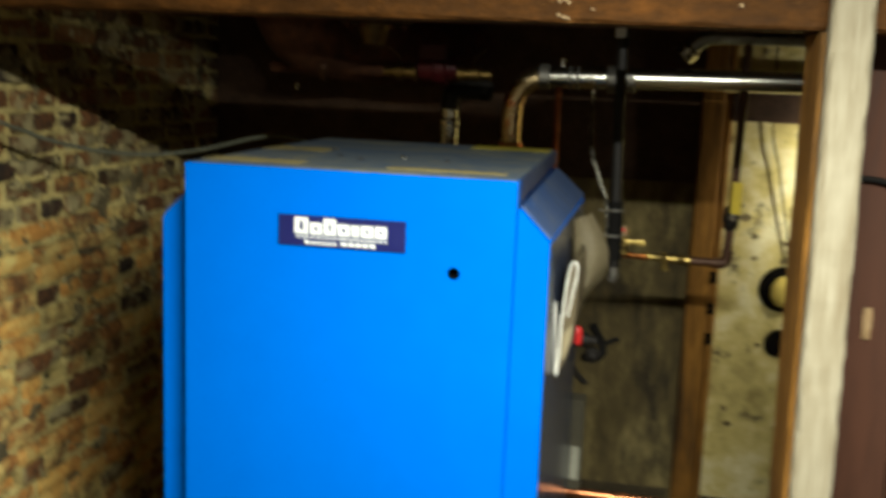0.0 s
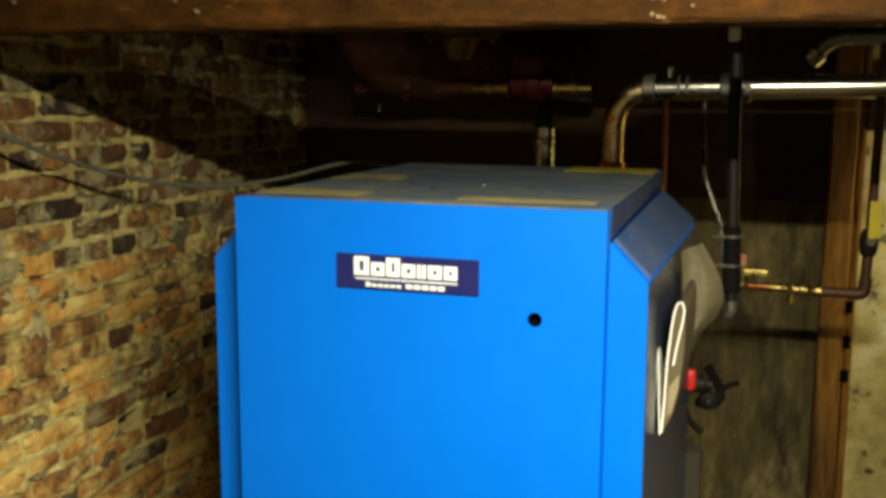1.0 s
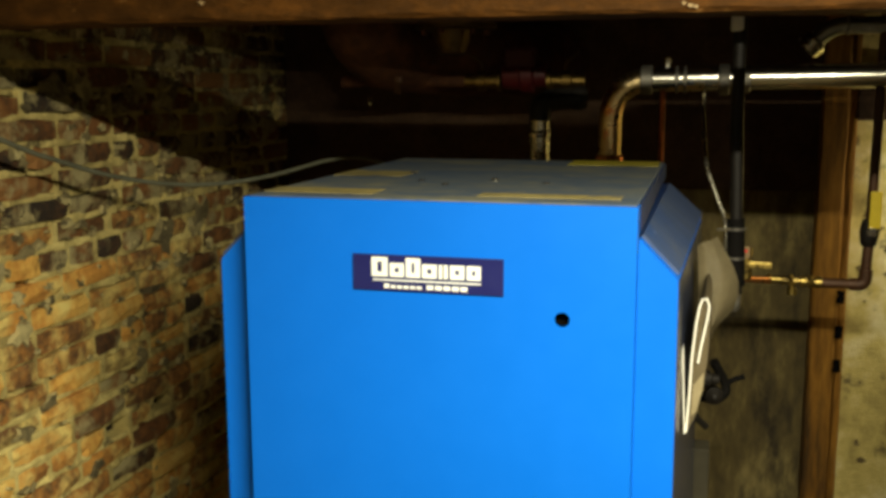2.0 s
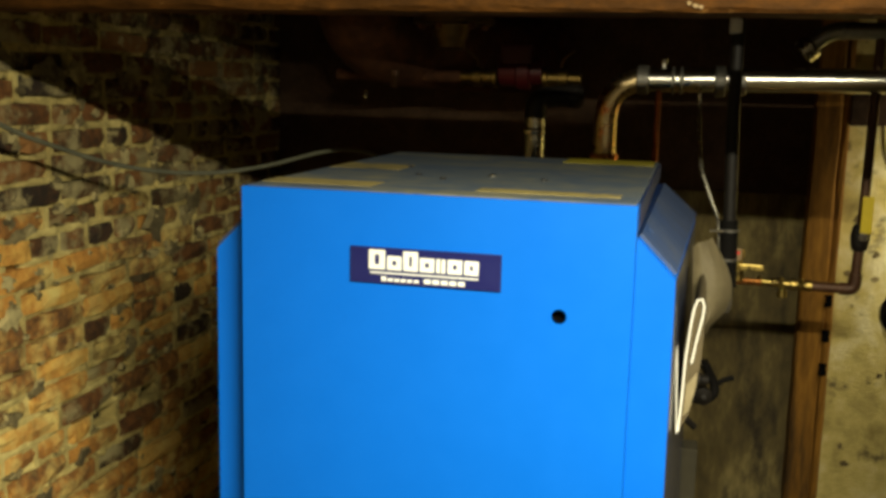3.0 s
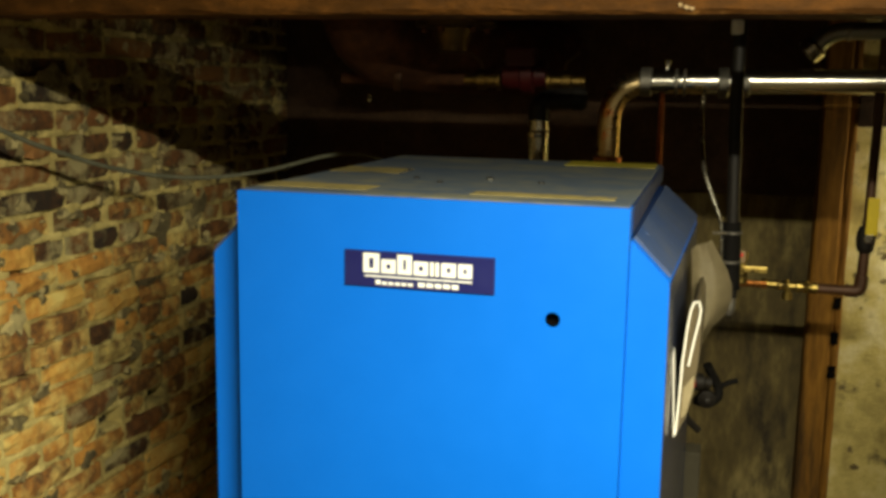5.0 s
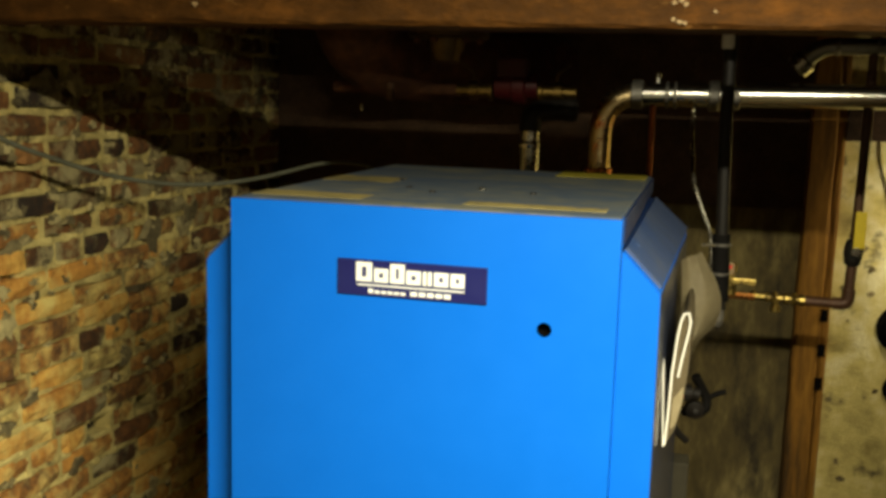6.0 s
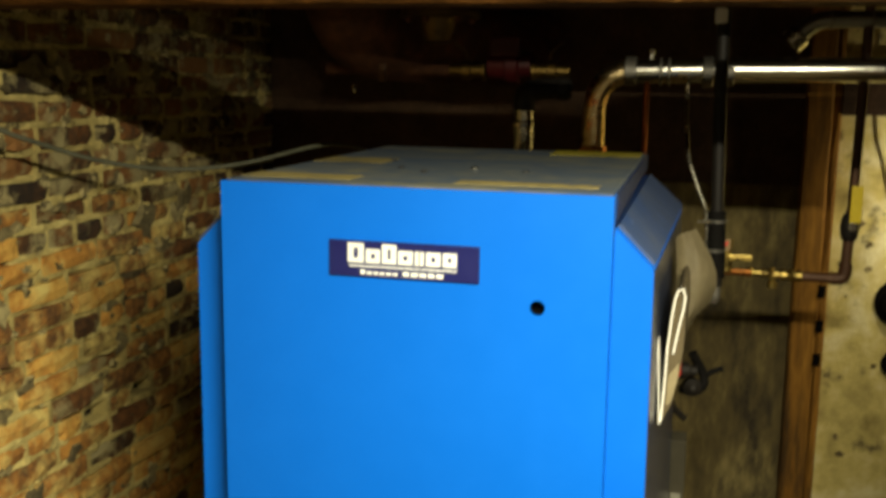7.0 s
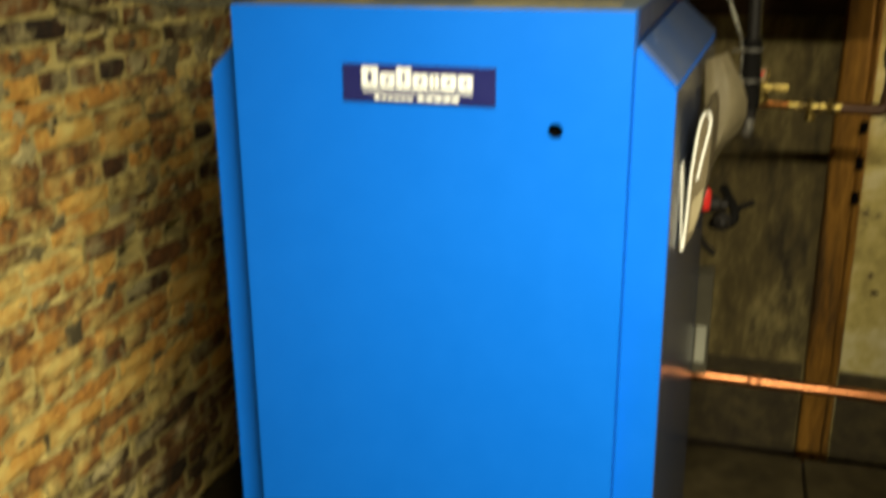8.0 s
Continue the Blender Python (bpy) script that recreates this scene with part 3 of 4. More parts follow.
# the name plate: its lettering is drawn as plain blocks
plate = part("name_plate", boxed(0.184, 0.424, -0.0035, 0.0, 1.0595, 1.1165, bevel=0.001), M_NAVY, cover, "navy name plate with white print")
pw, ph = 0.240, 0.057


def print_bar(x0, x1, z0, z1):
    bm = fresh()
    box(bm, 0.184 + x0 * pw, 0.184 + x1 * pw, -0.0046, -0.0034, 1.0595 + z0 * ph, 1.0595 + z1 * ph)
    return bm


def print_ring(x0, x1, z0, z1, across, along):
    """A hollow block."""
    bm = fresh()
    for q in ((x0, x0 + across, z0, z1), (x1 - across, x1, z0, z1), (x0 + across, x1 - across, z0, z0 + along), (x0 + across, x1 - across, z1 - along, z1)):
        box(bm, 0.184 + q[0] * pw, 0.184 + q[1] * pw, -0.0046, -0.0034, 1.0595 + q[2] * ph, 1.0595 + q[3] * ph)
    return bm


for x0, x1, tall in ((0.130, 0.232, 0.53), (0.246, 0.337, 0.38), (0.349, 0.440, 0.53), (0.452, 0.543, 0.38), (0.556, 0.612, 0.38), (0.626, 0.716, 0.38), (0.730, 0.816, 0.38)):
    x0, x1 = 0.130 + (x0 - 0.130) * 1.055, 0.130 + (x1 - 0.130) * 1.055
    part("printed_block", print_ring(x0, x1, 0.40, 0.40 + tall, 0.034 if tall < 0.5 else 0.038, 0.125), M_WHITE, cover)
part("printed_line", print_bar(0.140, 0.855, 0.285, 0.325), M_WHITE, cover)
for first, count in ((0.215, 6), (0.50, 5)):
    for k in range(count):
        x0 = first + 0.0435 * k * (1.0 if count == 6 else 1.28)
        part("printed_bar", print_bar(x0, x0 + (0.033 if count == 6 else 0.044), 0.085, 0.165 if count == 6 and k else 0.205), M_WHITE, cover)

# ---- papers hung on the boiler's side ----
manual = thing("manual", (0.705, 0.25, 0.80), "folded white paper manual hung on the boiler's side", "manual")
loop = [(0.6985, 0.806), (0.7015, 0.86), (0.7035, 0.93), (0.7085, 0.99), (0.7125, 1.018), (0.7165, 1.030), (0.7215, 1.032), (0.7250, 1.020), (0.7232, 1.002), (0.7195, 0.982), (0.7148, 0.955), (0.7105, 0.925)]
part("page_edge", sheet(fresh(), loop, 0.1835, 0.1895, 0.0030, 0.0), M_PAPER, manual, "white page edge")
outline = [(0.6990, 0.806), (0.7020, 0.86), (0.7040, 0.93), (0.7090, 0.99), (0.7130, 1.018), (0.7170, 1.029), (0.7220, 1.031), (0.7270, 1.016), (0.7285, 0.975), (0.7270, 0.93), (0.7215, 0.88), (0.7125, 0.835)]
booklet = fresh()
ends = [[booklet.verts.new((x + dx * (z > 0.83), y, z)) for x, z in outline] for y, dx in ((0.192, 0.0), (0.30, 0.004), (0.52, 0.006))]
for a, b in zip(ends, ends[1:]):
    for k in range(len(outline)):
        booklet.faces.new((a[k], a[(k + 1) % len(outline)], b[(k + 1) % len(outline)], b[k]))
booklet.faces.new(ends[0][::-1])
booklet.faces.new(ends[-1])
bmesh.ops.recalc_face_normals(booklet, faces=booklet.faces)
part("booklet", booklet, M_COVER, manual, "folded booklet, greyish beige with its shade in the colour")
part("back_page", sheet(fresh(), [(0.6960, 0.805), (0.6925, 0.86), (0.6900, 0.91), (0.6880, 0.95)], 0.175, 0.30, 0.0018, 0.01), M_PAPER, manual, "white loose page")
leaf = fresh()
shape = [(0.7040, 0.832), (0.7060, 0.885), (0.7220, 0.908), (0.7220, 0.885), (0.7125, 0.842)]
a, b = [[leaf.verts.new((x, y, z)) for x, z in shape] for y in (0.1885, 0.1925)]
leaf.faces.new(a)
for k in range(5):
    leaf.faces.new((a[k], a[(k + 1) % 5], b[(k + 1) % 5], b[k]))
bmesh.ops.recalc_face_normals(leaf, faces=leaf.faces)
part("inner_leaf", leaf, M_KRAFT, manual, "torn paler leaf")
envelope = fresh()
rows = []
EDGE = [0.738, 0.755, 0.770, 0.780, 0.781, 0.772, 0.748, 0.734, 0.724, 0.715, 0.708]
for u, x1 in enumerate(EDGE):
    f = u / 10
    z = 1.085 - 0.285 * f
    x0 = 0.703 + 0.008 * math.sin(f * 3.1) - 0.004 * f
    rows.append([envelope.verts.new((x0 + (x1 - x0) * k / 6, 0.405 + 0.05 * k / 6 + 0.012 * math.sin(k + 3 * f), z + 0.012 * k / 6)) for k in range(7)])
for a, b in zip(rows, rows[1:]):
    for k in range(6):
        envelope.faces.new((a[k], a[k + 1], b[k + 1], b[k]))
bmesh.ops.solidify(envelope, geom=envelope.faces, thickness=0.004)
tagged(part("envelope", envelope, M_KRAFT, smooth=True), "curled beige document envelope behind the folded manual", "envelope")

# ---- pipes behind the boiler ----
PY, PZ, PR = 1.10, 1.388, 0.0295
header = thing("heating_pipe", (0.484, PY, 1.15), "bright metal heating pipe rising behind the boiler and running sideways", "pipe")
part("riser", tube(fresh(), rounded([(0.476, PY, FLOOR), (0.476, PY, PZ + 0.002), (0.700, PY, PZ + 0.002)], 0.108, 14), 0.0288, 24), M_TARN, header, "tarnished copper riser with an elbow", smooth=True)
part("run", tube(fresh(), [(0.560, PY, PZ + 0.002), (0.76, PY, PZ + 0.005), (2.75, PY - 0.12, PZ + 0.032)], PR, 24), M_STEEL, header, "bright silvery horizontal run", smooth=True)
for x, l, r in ((0.548, 0.030, 0.036), (0.735, 0.026, 0.038), (0.790, 0.020, 0.033)):
    part("coupling", turned(fresh(), (x, PY, PZ + 0.001), (1, 0, 0), [(0, r * 0.9), (0.003, r), (l - 0.003, r), (l, r * 0.9)], 24), M_CAST, header, "grey cast coupling", smooth=True)
for x in (0.632, 0.652):
    part("ring", turned(fresh(), (x, PY, PZ + 0.001), (1, 0, 0), [(0, PR + 0.001), (0.002, PR + 0.004), (0.006, PR + 0.004), (0.008, PR + 0.001)], 24), M_CAST, header)
part("air_vent", turned(fresh(), (0.612, PY, PZ + PR - 0.002), (0, 0, 1), [(0, 0.006), (0.012, 0.006), (0.014, 0.009), (0.026, 0.009), (0.030, 0.004)], 12), M_STEEL, header, "small bright air vent")
part("socket", turned(fresh(), (0.476, PY, 1.17), (0, 0, 1), [(0, 0.033), (0.003, 0.036), (0.03, 0.036), (0.033, 0.033)], 24), M_COPPER, header, "copper socket", smooth=True)

left_riser = thing("return_pipe", (0.285, 1.16, 1.15), "bright metal return pipe with an elbow behind the boiler", "pipe")
part("riser", tube(fresh(), [(0.287, 1.16, FLOOR), (0.287, 1.16, 1.292)], 0.0275, 22), M_GREYSTEEL, left_riser, smooth=True)
# Elbow coloured dark in place of shade, where gap light would brighten it.
part("elbow", tube(fresh(), rounded([(0.287, 1.16, 1.285), (0.289, 1.16, 1.335), (0.345, 1.19, 1.343), (0.400, 1.21, 1.343)], 0.05, 8), 0.0280, 22), M_BLACKPIPE, left_riser, "pipe elbow with the shade put into its dark colour", smooth=True)
part("union", turned(fresh(), (0.365, 1.198, 1.343), (1, 0.35, 0), [(0, 0.028), (0.004, 0.031), (0.03, 0.031), (0.034, 0.028)], 16), M_BLACKPIPE, left_riser, "dark iron union", smooth=True)
part("collar", turned(fresh(), (0.287, 1.16, 1.242), (0, 0, 1), [(0, 0.0285), (0.004, 0.0315), (0.014, 0.0315), (0.018, 0.0285)], 22), M_STEEL, left_riser, "bright collar", smooth=True)

mixer = thing("circulator", (0.235, 1.25, 1.40), "dark red circulator pump with brass valves in the gloom", "pump")
body = fresh()
turned(body, (0.17, 1.25, 1.405), (1, 0, 0), [(0, 0.03), (0.004, 0.038), (0.05, 0.042), (0.055, 0.05), (0.085, 0.05), (0.09, 0.036), (0.12, 0.034)], 22)
part("body", body, M_RED, mixer, "dark red cast body", smooth=True)
part("terminal_box", boxed(0.185, 0.265, 1.19, 1.25, 1.425, 1.475, bevel=0.006), M_RED, mixer)
for x, way in ((0.165, -1), (0.292, 1)):
    v = part("valve", turned(fresh(), (x, 1.25, 1.388), (way, 0, 0), [(0, 0.028), (0.01, 0.028), (0.012, 0.02), (0.04, 0.02), (0.042, 0.026), (0.065, 0.026), (0.067, 0.017), (0.10, 0.017)], 14), M_OLDBRASS, mixer, "dull brass isolating valve", smooth=True)
    part("lever", tube(fresh(), rounded([(x + way * 0.05, 1.25, 1.405), (x + way * 0.05, 1.235, 1.435), (x + way * 0.085, 1.23, 1.462)], 0.01, 4), 0.004, 8), M_DULLBRASS, v)
part("drop_pipe", tube(fresh(), [(0.165 - 0.095, 1.25, 1.388), (-0.3, 1.27, 1.388)], 0.016, 14), M_RUSTDARK, mixer)

tagged(part("copper_tube", tube(fresh(), rounded([(0.602, 1.16, FLOOR), (0.600, 1.16, 1.30), (0.600, 1.16, 1.385)], 0.02), 0.0075, 14), M_OLDCOPPER, smooth=True), "thin orange-brown copper tube standing behind the boiler", "pipe")

old = thing("flue_elbow", (-0.19, 1.15, 1.35), "big dark rusty flue pipe with a bent elbow", "flue")
part("elbow", tube(fresh(), rounded([(-0.205, 1.15, 1.98), (-0.205, 1.15, 1.48), (0.02, 1.45, 1.46), (0.3, 1.85, 1.46)], 0.15, 10), 0.115, 30), M_RUSTDARK, old, smooth=True)
for z in (1.56, 1.66):
    part("seam", turned(fresh(), (-0.205, 1.15, z), (0, 0, 1), [(0, 0.116), (0.004, 0.121), (0.012, 0.121), (0.016, 0.116)], 30), M_RUSTDARK, old, smooth=True)
part("bracket", boxed(-0.068, -0.050, 1.02, 1.035, 1.355, 1.40, bevel=0.003), M_BROWNPIPE, old, "small brown bracket")
part("drip_cock", turned(fresh(), (-0.146, 1.06, 1.325), (0, 0, 1), [(0, 0.004), (0.008, 0.007), (0.02, 0.006)], 10), M_STEEL, old, "small bright drip cock")

flange = thing("pipe_flange", (0.10, 1.0, 1.45), "rusty pipe flange with a brass neck hanging from the joists", "flange")
part("plate", turned(fresh(), (0.10, 1.0, 1.512), (0, 0, 1), [(0, 0.098), (0.003, 0.102), (0.014, 0.102), (0.017, 0.098)], 30), M_DULLBRASS, flange, smooth=True)
part("neck", turned(fresh(), (0.092, 1.0, 1.452), (0, 0, 1), [(0, 0.030), (0.004, 0.036), (0.022, 0.037), (0.03, 0.044), (0.062, 0.047)], 22), M_DULLBRASS, flange, "dull brass neck", smooth=True)
part("stem", tube(fresh(), [(0.10, 1.0, 1.528), (0.10, 1.0, 1.98)], 0.05, 22), M_RUSTDARK, flange, smooth=True)
for k in range(6):
    a = k * math.pi / 3 + 0.3
    part("bolt", hexed(fresh(), (0.10 + 0.078 * math.cos(a), 1.0 + 0.078 * math.sin(a), 1.500), (0, 0, 1), 0.012, 0.009), M_RUSTDARK, flange)

duct = thing("flexible_duct", (1.1, 1.1, 1.47), "silvery ribbed flexible duct under the joists", "duct")
bend = rounded([(0.945, 1.12, 1.470), (0.990, 1.11, 1.514), (1.10, 1.10, 1.514), (2.7, 1.0, 1.512)], 0.04, 6)
part("hose", tube(fresh(), bend, 0.0205, 18), M_DULLSTEEL, duct, smooth=True)
for k in range(12):
    part("rib", turned(fresh(), (1.02 + 0.09 * k, 1.105 - 0.0056 * k, 1.514), (1, -0.06, 0.0), [(0, 0.021), (0.002, 0.0235), (0.006, 0.0235), (0.008, 0.021)], 16), M_CAST, duct)
part("end_fitting", turned(fresh(), (0.934, 1.124, 1.459), (0.72, -0.12, 0.68), [(0, 0.024), (0.004, 0.030), (0.030, 0.030), (0.036, 0.024)], 16), M_GREYSTEEL, duct, "bright end fitting")

drop = thing("black_pipe", (0.775, 0.88, 0.86), "upright black iron pipe hung from the ceiling", "pipe")
part("pipe", tube(fresh(), rounded([(0.771, 0.88, 1.98), (0.776, 0.88, 1.32), (0.790, 0.88, 0.905)], 0.02), 0.0145, 18), M_BLACKPIPE, drop, smooth=True)
part("top_socket", turned(fresh(), (0.771, 0.88, 1.492), (0, 0, 1), [(0, 0.0145), (0.003, 0.0165), (0.03, 0.0165), (0.033, 0.0145)], 18), M_PAPER, drop, "pale wrapped pipe joint", smooth=True)
part("insulation", tube(fresh(), [(0.783, 0.88, 1.078), (0.789, 0.88, 0.925)], 0.0205, 18), M_BLACK, drop, "thicker black sleeve", smooth=True)
part("end_elbow", tube(fresh(), rounded([(0.790, 0.88, 0.915), (0.791, 0.88, 0.880), (0.786, 0.885, 0.868)], 0.006, 4), 0.0115, 14), M_CAST, drop, "small grey end elbow", smooth=True)
for z in (1.052, 0.985):
    part("clip", turned(fresh(), (0.784, 0.88, z), (0, 0, 1), [(0, 0.022), (0.001, 0.024), (0.005, 0.024), (0.006, 0.022)], 18), M_CAST, drop, "grey pipe clip")
    part("clip_tail", boxed(0.742, 0.772, 0.858, 0.862, z, z + 0.005), M_STEEL, drop)
conduit = smooth_line([(0.702, 1.10, 1.372), (0.702, 1.06, 1.345), (0.704, 1.00, 1.30), (0.713, 0.94, 1.20), (0.737, 0.915, 1.13), (0.756, 0.90, 1.085), (0.763, 0.885, 1.046), (0.765, 0.882, 0.98)], 8)
tagged(part("conduit", tube(fresh(), conduit, 0.0048, 10), M_GREYSTEEL, smooth=True), "thin grey conduit from the heating pipe to the black pipe", "conduit")

# ---- gas line ----
GY = 1.10
gas = thing("gas_line", (1.0, GY, 0.88), "rusty gas pipe with brass fittings and a yellow-handled valve", "pipe")
part("left_pipe", tube(fresh(), [(0.800, 0.96, 0.925), (0.872, GY - 0.02, 0.902)], 0.0085, 14), M_COPPER, gas, smooth=True)
run = part("nipple", tube(fresh(), [(0.868, GY, 0.9015), (1.002, GY, 0.898)], 0.0092, 14), M_BRASS, gas, "brass nipple", smooth=True)
for x, w, r in ((0.869, 0.012, 0.0135), (0.904, 0.010, 0.0125), (0.947, 0.014, 0.0145), (0.982, 0.017, 0.0145)):
    part("union", turned(fresh(), (x, GY, 0.9015 - 0.026 * (x - 0.868)), (1, 0, -0.02), [(0, r * 0.8), (0.002, r), (w - 0.002, r), (w, r * 0.8)], 16), M_BRASS, gas, "brass union", smooth=True)
part("nut", hexed(fresh(), (0.920, GY, 0.901), (1, 0, 0), 0.011, 0.016), M_BRASS, run)
part("nut", hexed(fresh(), (0.966, GY, 0.899), (1, 0, 0), 0.012, 0.0175), M_BRASS, run)
part("drip_cock", turned(fresh(), (0.930, GY, 0.894), (0, 0, -1), [(0, 0.008), (0.012, 0.008), (0.014, 0.012), (0.028, 0.012), (0.031, 0.006)], 12), M_BRASS, gas, "small brass drip cock", smooth=True)
part("pipe", tube(fresh(), rounded([(0.998, GY, 0.898), (1.096, GY, 0.897), (1.098, GY, 0.975), (1.100, GY, 1.03)], 0.03, 8), 0.0125, 16), M_BROWNPIPE, gas, smooth=True)
part("elbow", tube(fresh(), rounded([(1.062, GY, 0.8975), (1.096, GY, 0.897), (1.0975, GY, 0.935)], 0.026, 8), 0.0155, 16), M_BROWNPIPE, gas, smooth=True)
part("upper_pipe", tube(fresh(), [(1.100, GY, 1.02), (1.104, GY, 1.36), (1.104, GY, 1.98)], 0.0115, 16), M_BROWNPIPE, gas, smooth=True)
cock = part("valve", turned(fresh(), (1.0985, GY, 0.992), (0.01, 0, 1), [(0, 0.013), (0.004, 0.018), (0.018, 0.021), (0.034, 0.023), (0.050, 0.021), (0.062, 0.018), (0.066, 0.013)], 16), M_BLACKPIPE, gas, "dark ball valve", smooth=True)
part("stem_nut", hexed(fresh(), (1.1000, GY - 0.020, 1.030), (0, -1, 0), 0.014, 0.012), M_STEEL, cock, "bright stem nut")
part("lever", boxed(1.092, 1.118, GY - 0.036, GY - 0.030, 1.040, 1.128, bevel=0.002), M_YELLOW, cock, "yellow vinyl lever")
part("lever_root", boxed(1.092, 1.110, GY - 0.0355, GY - 0.0305, 1.020, 1.042, bevel=0.002), M_STEEL, cock)

relief = thing("brass_valve", (0.812, 0.925, 0.93), "small brass valve with a flat yellow handle beside the black pipe", "valve")
part("body", turned(fresh(), (0.812, 0.925, 0.930), (0, 0, 1), [(0, 0.010), (0.004, 0.014), (0.030, 0.014), (0.034, 0.010), (0.055, 0.010), (0.058, 0.013), (0.075, 0.013), (0.080, 0.008)], 14), M_BRASS, relief, smooth=True)
part("tag", boxed(0.803, 0.819, 0.910, 0.913, 0.982, 1.010, bevel=0.001), M_FLAKE, relief, "small pale tag")
part("handle", boxed(0.815, 0.868, 0.905, 0.911, 0.960, 0.974, bevel=0.002), M_BRASS, relief, "flat brass handle")
part("tag_dot", boxed(0.806, 0.813, 0.908, 0.9095, 0.996, 1.003), M_REDKNOB, relief)

# ---- red drain valve behind the papers ----
drain = thing("drain_valve", (0.76, 0.80, 0.70), "black drain valve with a red knob and a looped hose", "valve")
part("knob", turned(fresh(), (0.712, 0.75, 0.722), (0, 0, 1), [(0, 0.010), (0.004, 0.013), (0.040, 0.013), (0.046, 0.009)], 12), M_REDKNOB, drain, "bright red knob", smooth=True)
part("body", turned(fresh(), (0.69, 0.785, 0.727), (1, 0.3, -0.1), [(0, 0.012), (0.016, 0.016), (0.02, 0.020), (0.05, 0.020), (0.055, 0.013), (0.07, 0.013)], 14), M_BLACKPIPE, drain, smooth=True)
part("hose", tube(fresh(), smooth_line([(0.748, 0.84, 0.752), (0.760, 0.85, 0.728), (0.774, 0.86, 0.700), (0.776, 0.86, 0.674), (0.755, 0.86, 0.656), (0.725, 0.85, 0.664)], 8), 0.011, 14), M_BLACK, drain, "short black hose", smooth=True)
part("bonnet", turned(fresh(), (0.752, 0.815, 0.676), (0.1, -1, 0.1), [(-0.035, 0.012), (-0.03, 0.022), (-0.004, 0.020), (0.0, 0.014), (0.01, 0.008), (0.012, 0.004)], 14), M_BLACKPIPE, drain, "dark bonnet nut", smooth=True)
part("lever", tube(fresh(), rounded([(0.775, 0.86, 0.692), (0.795, 0.86, 0.708), (0.818, 0.86, 0.716)], 0.01, 4), 0.0065, 10), M_BLACK, drain, smooth=True)
part("spout", tube(fresh(), rounded([(0.700, 0.84, 0.640), (0.712, 0.85, 0.614), (0.738, 0.86, 0.588)], 0.015, 5), 0.0085, 12), M_BLACKPIPE, drain, "dark drip spout", smooth=True)

# ---- low copper pipe, wall details ----
low = thing("copper_pipe", (1.2, 0.90, 0.24), "bare copper pipe running low past the boiler's side", "pipe")
part("tube", tube(fresh(), [(0.62, 0.90, 0.262), (2.75, 0.90, 0.236)], 0.0135, 18), M_COPPER, low, smooth=True)
part("coupling", turned(fresh(), (0.84, 0.90, 0.2594), (1, 0, -0.012), [(0, 0.0145), (0.002, 0.0158), (0.028, 0.0158), (0.030, 0.0145)], 18), M_COPPER, low, smooth=True)
plug = thing("wall_sleeve", (1.348, 1.69, 0.72), "round wall sleeve stuffed with yellow foam", "pipe sleeve")
part("sleeve", turned(fresh(), (1.348, 1.701, 0.722), (0, -1, 0), [(0, 0.078), (0.004, 0.078), (0.0045, 0.055), (0.012, 0.055)], 22), M_HOLE, plug, "dark ragged sleeve")
foam = fresh()
bmesh.ops.create_icosphere(foam, subdivisions=3, radius=1.0)
for v in foam.verts:
    n = 1 + 0.12 * noise.noise(v.co * 2.3)
    v.co = Vector((1.352 + v.co.x * 0.042 * n, 1.686 + v.co.y * 0.014 * n, 0.715 + v.co.z * 0.052 * n))
part("foam", foam, M_FOAM, plug, "yellow foam", smooth=True)
# A flat near-black disc in place of a real opening.
tagged(part("wall_hole", turned(fresh(), (1.352, 1.702, 0.535), (0, -1, 0), [(0, 0.05), (0.006, 0.046)], 16), M_HOLE), "near-black disc painted in for a round hole in the concrete wall", "hole")
tagged(part("hanging_wire", tube(fresh(), smooth_line([(1.25, 1.68, CEIL), (1.262, 1.68, 1.309), (1.297, 1.68, 1.128), (1.336, 1.685, 0.944), (1.36, 1.69, 0.82)]), 0.003, 8), M_BLACK, smooth=True), "thin dark wire hanging down the concrete wall", "wire")

cable = smooth_line([(-0.60, -0.9, 1.69), (-0.585, -0.30, 1.45), (-0.562, 0.15, 1.275), (-0.552, 0.30, 1.226), (-0.522, 0.45, 1.182), (-0.474, 0.60, 1.153), (-0.408, 0.72, 1.145), (-0.336, 0.85, 1.155), (-0.244, 1.0, 1.184), (-0.19, 1.075, 1.186), (-0.13, 1.13, 1.165), (-0.09, 1.18, 1.10), (-0.06, 1.3, 0.95)], 10)
tagged(part("cable", tube(fresh(), cable, 0.0052, 12), M_CABLE, smooth=True), "grey sagging cable between the brick wall and the boiler", "cable")
side_cable = smooth_line([(1.20, 0.192, 1.225), (1.26, 0.19, 1.222), (1.34, 0.19, 1.205), (1.6, 0.192, 1.215)], 8)
tagged(part("black_cable", tube(fresh(), side_cable, 0.006, 10), M_BLACK, smooth=True), "black cable stapled across the red-brown boards", "cable")

# ---- the lamps that light the place, out of view behind and beside ----
fixture = thing("tube_lamp", (1.06, -1.05, 1.79), "long fluorescent tube lamp hung from the joists", "lamp")
part("tray", boxed(0.52, 1.60, -1.09, -1.01, 1.781, 1.83, bevel=0.006), M_CAST, fixture)
for x in (0.66, 1.46):
    part("hanger", tube(fresh(), [(x, -1.05, 1.83), (x, -1.05, CEIL)], 0.004, 8), M_STEEL, fixture)
bare = thing("bare_lamp", (1.62, 1.48, 1.195), "bulb on a flex behind the boards, with an added unseen light shield", "lamp")
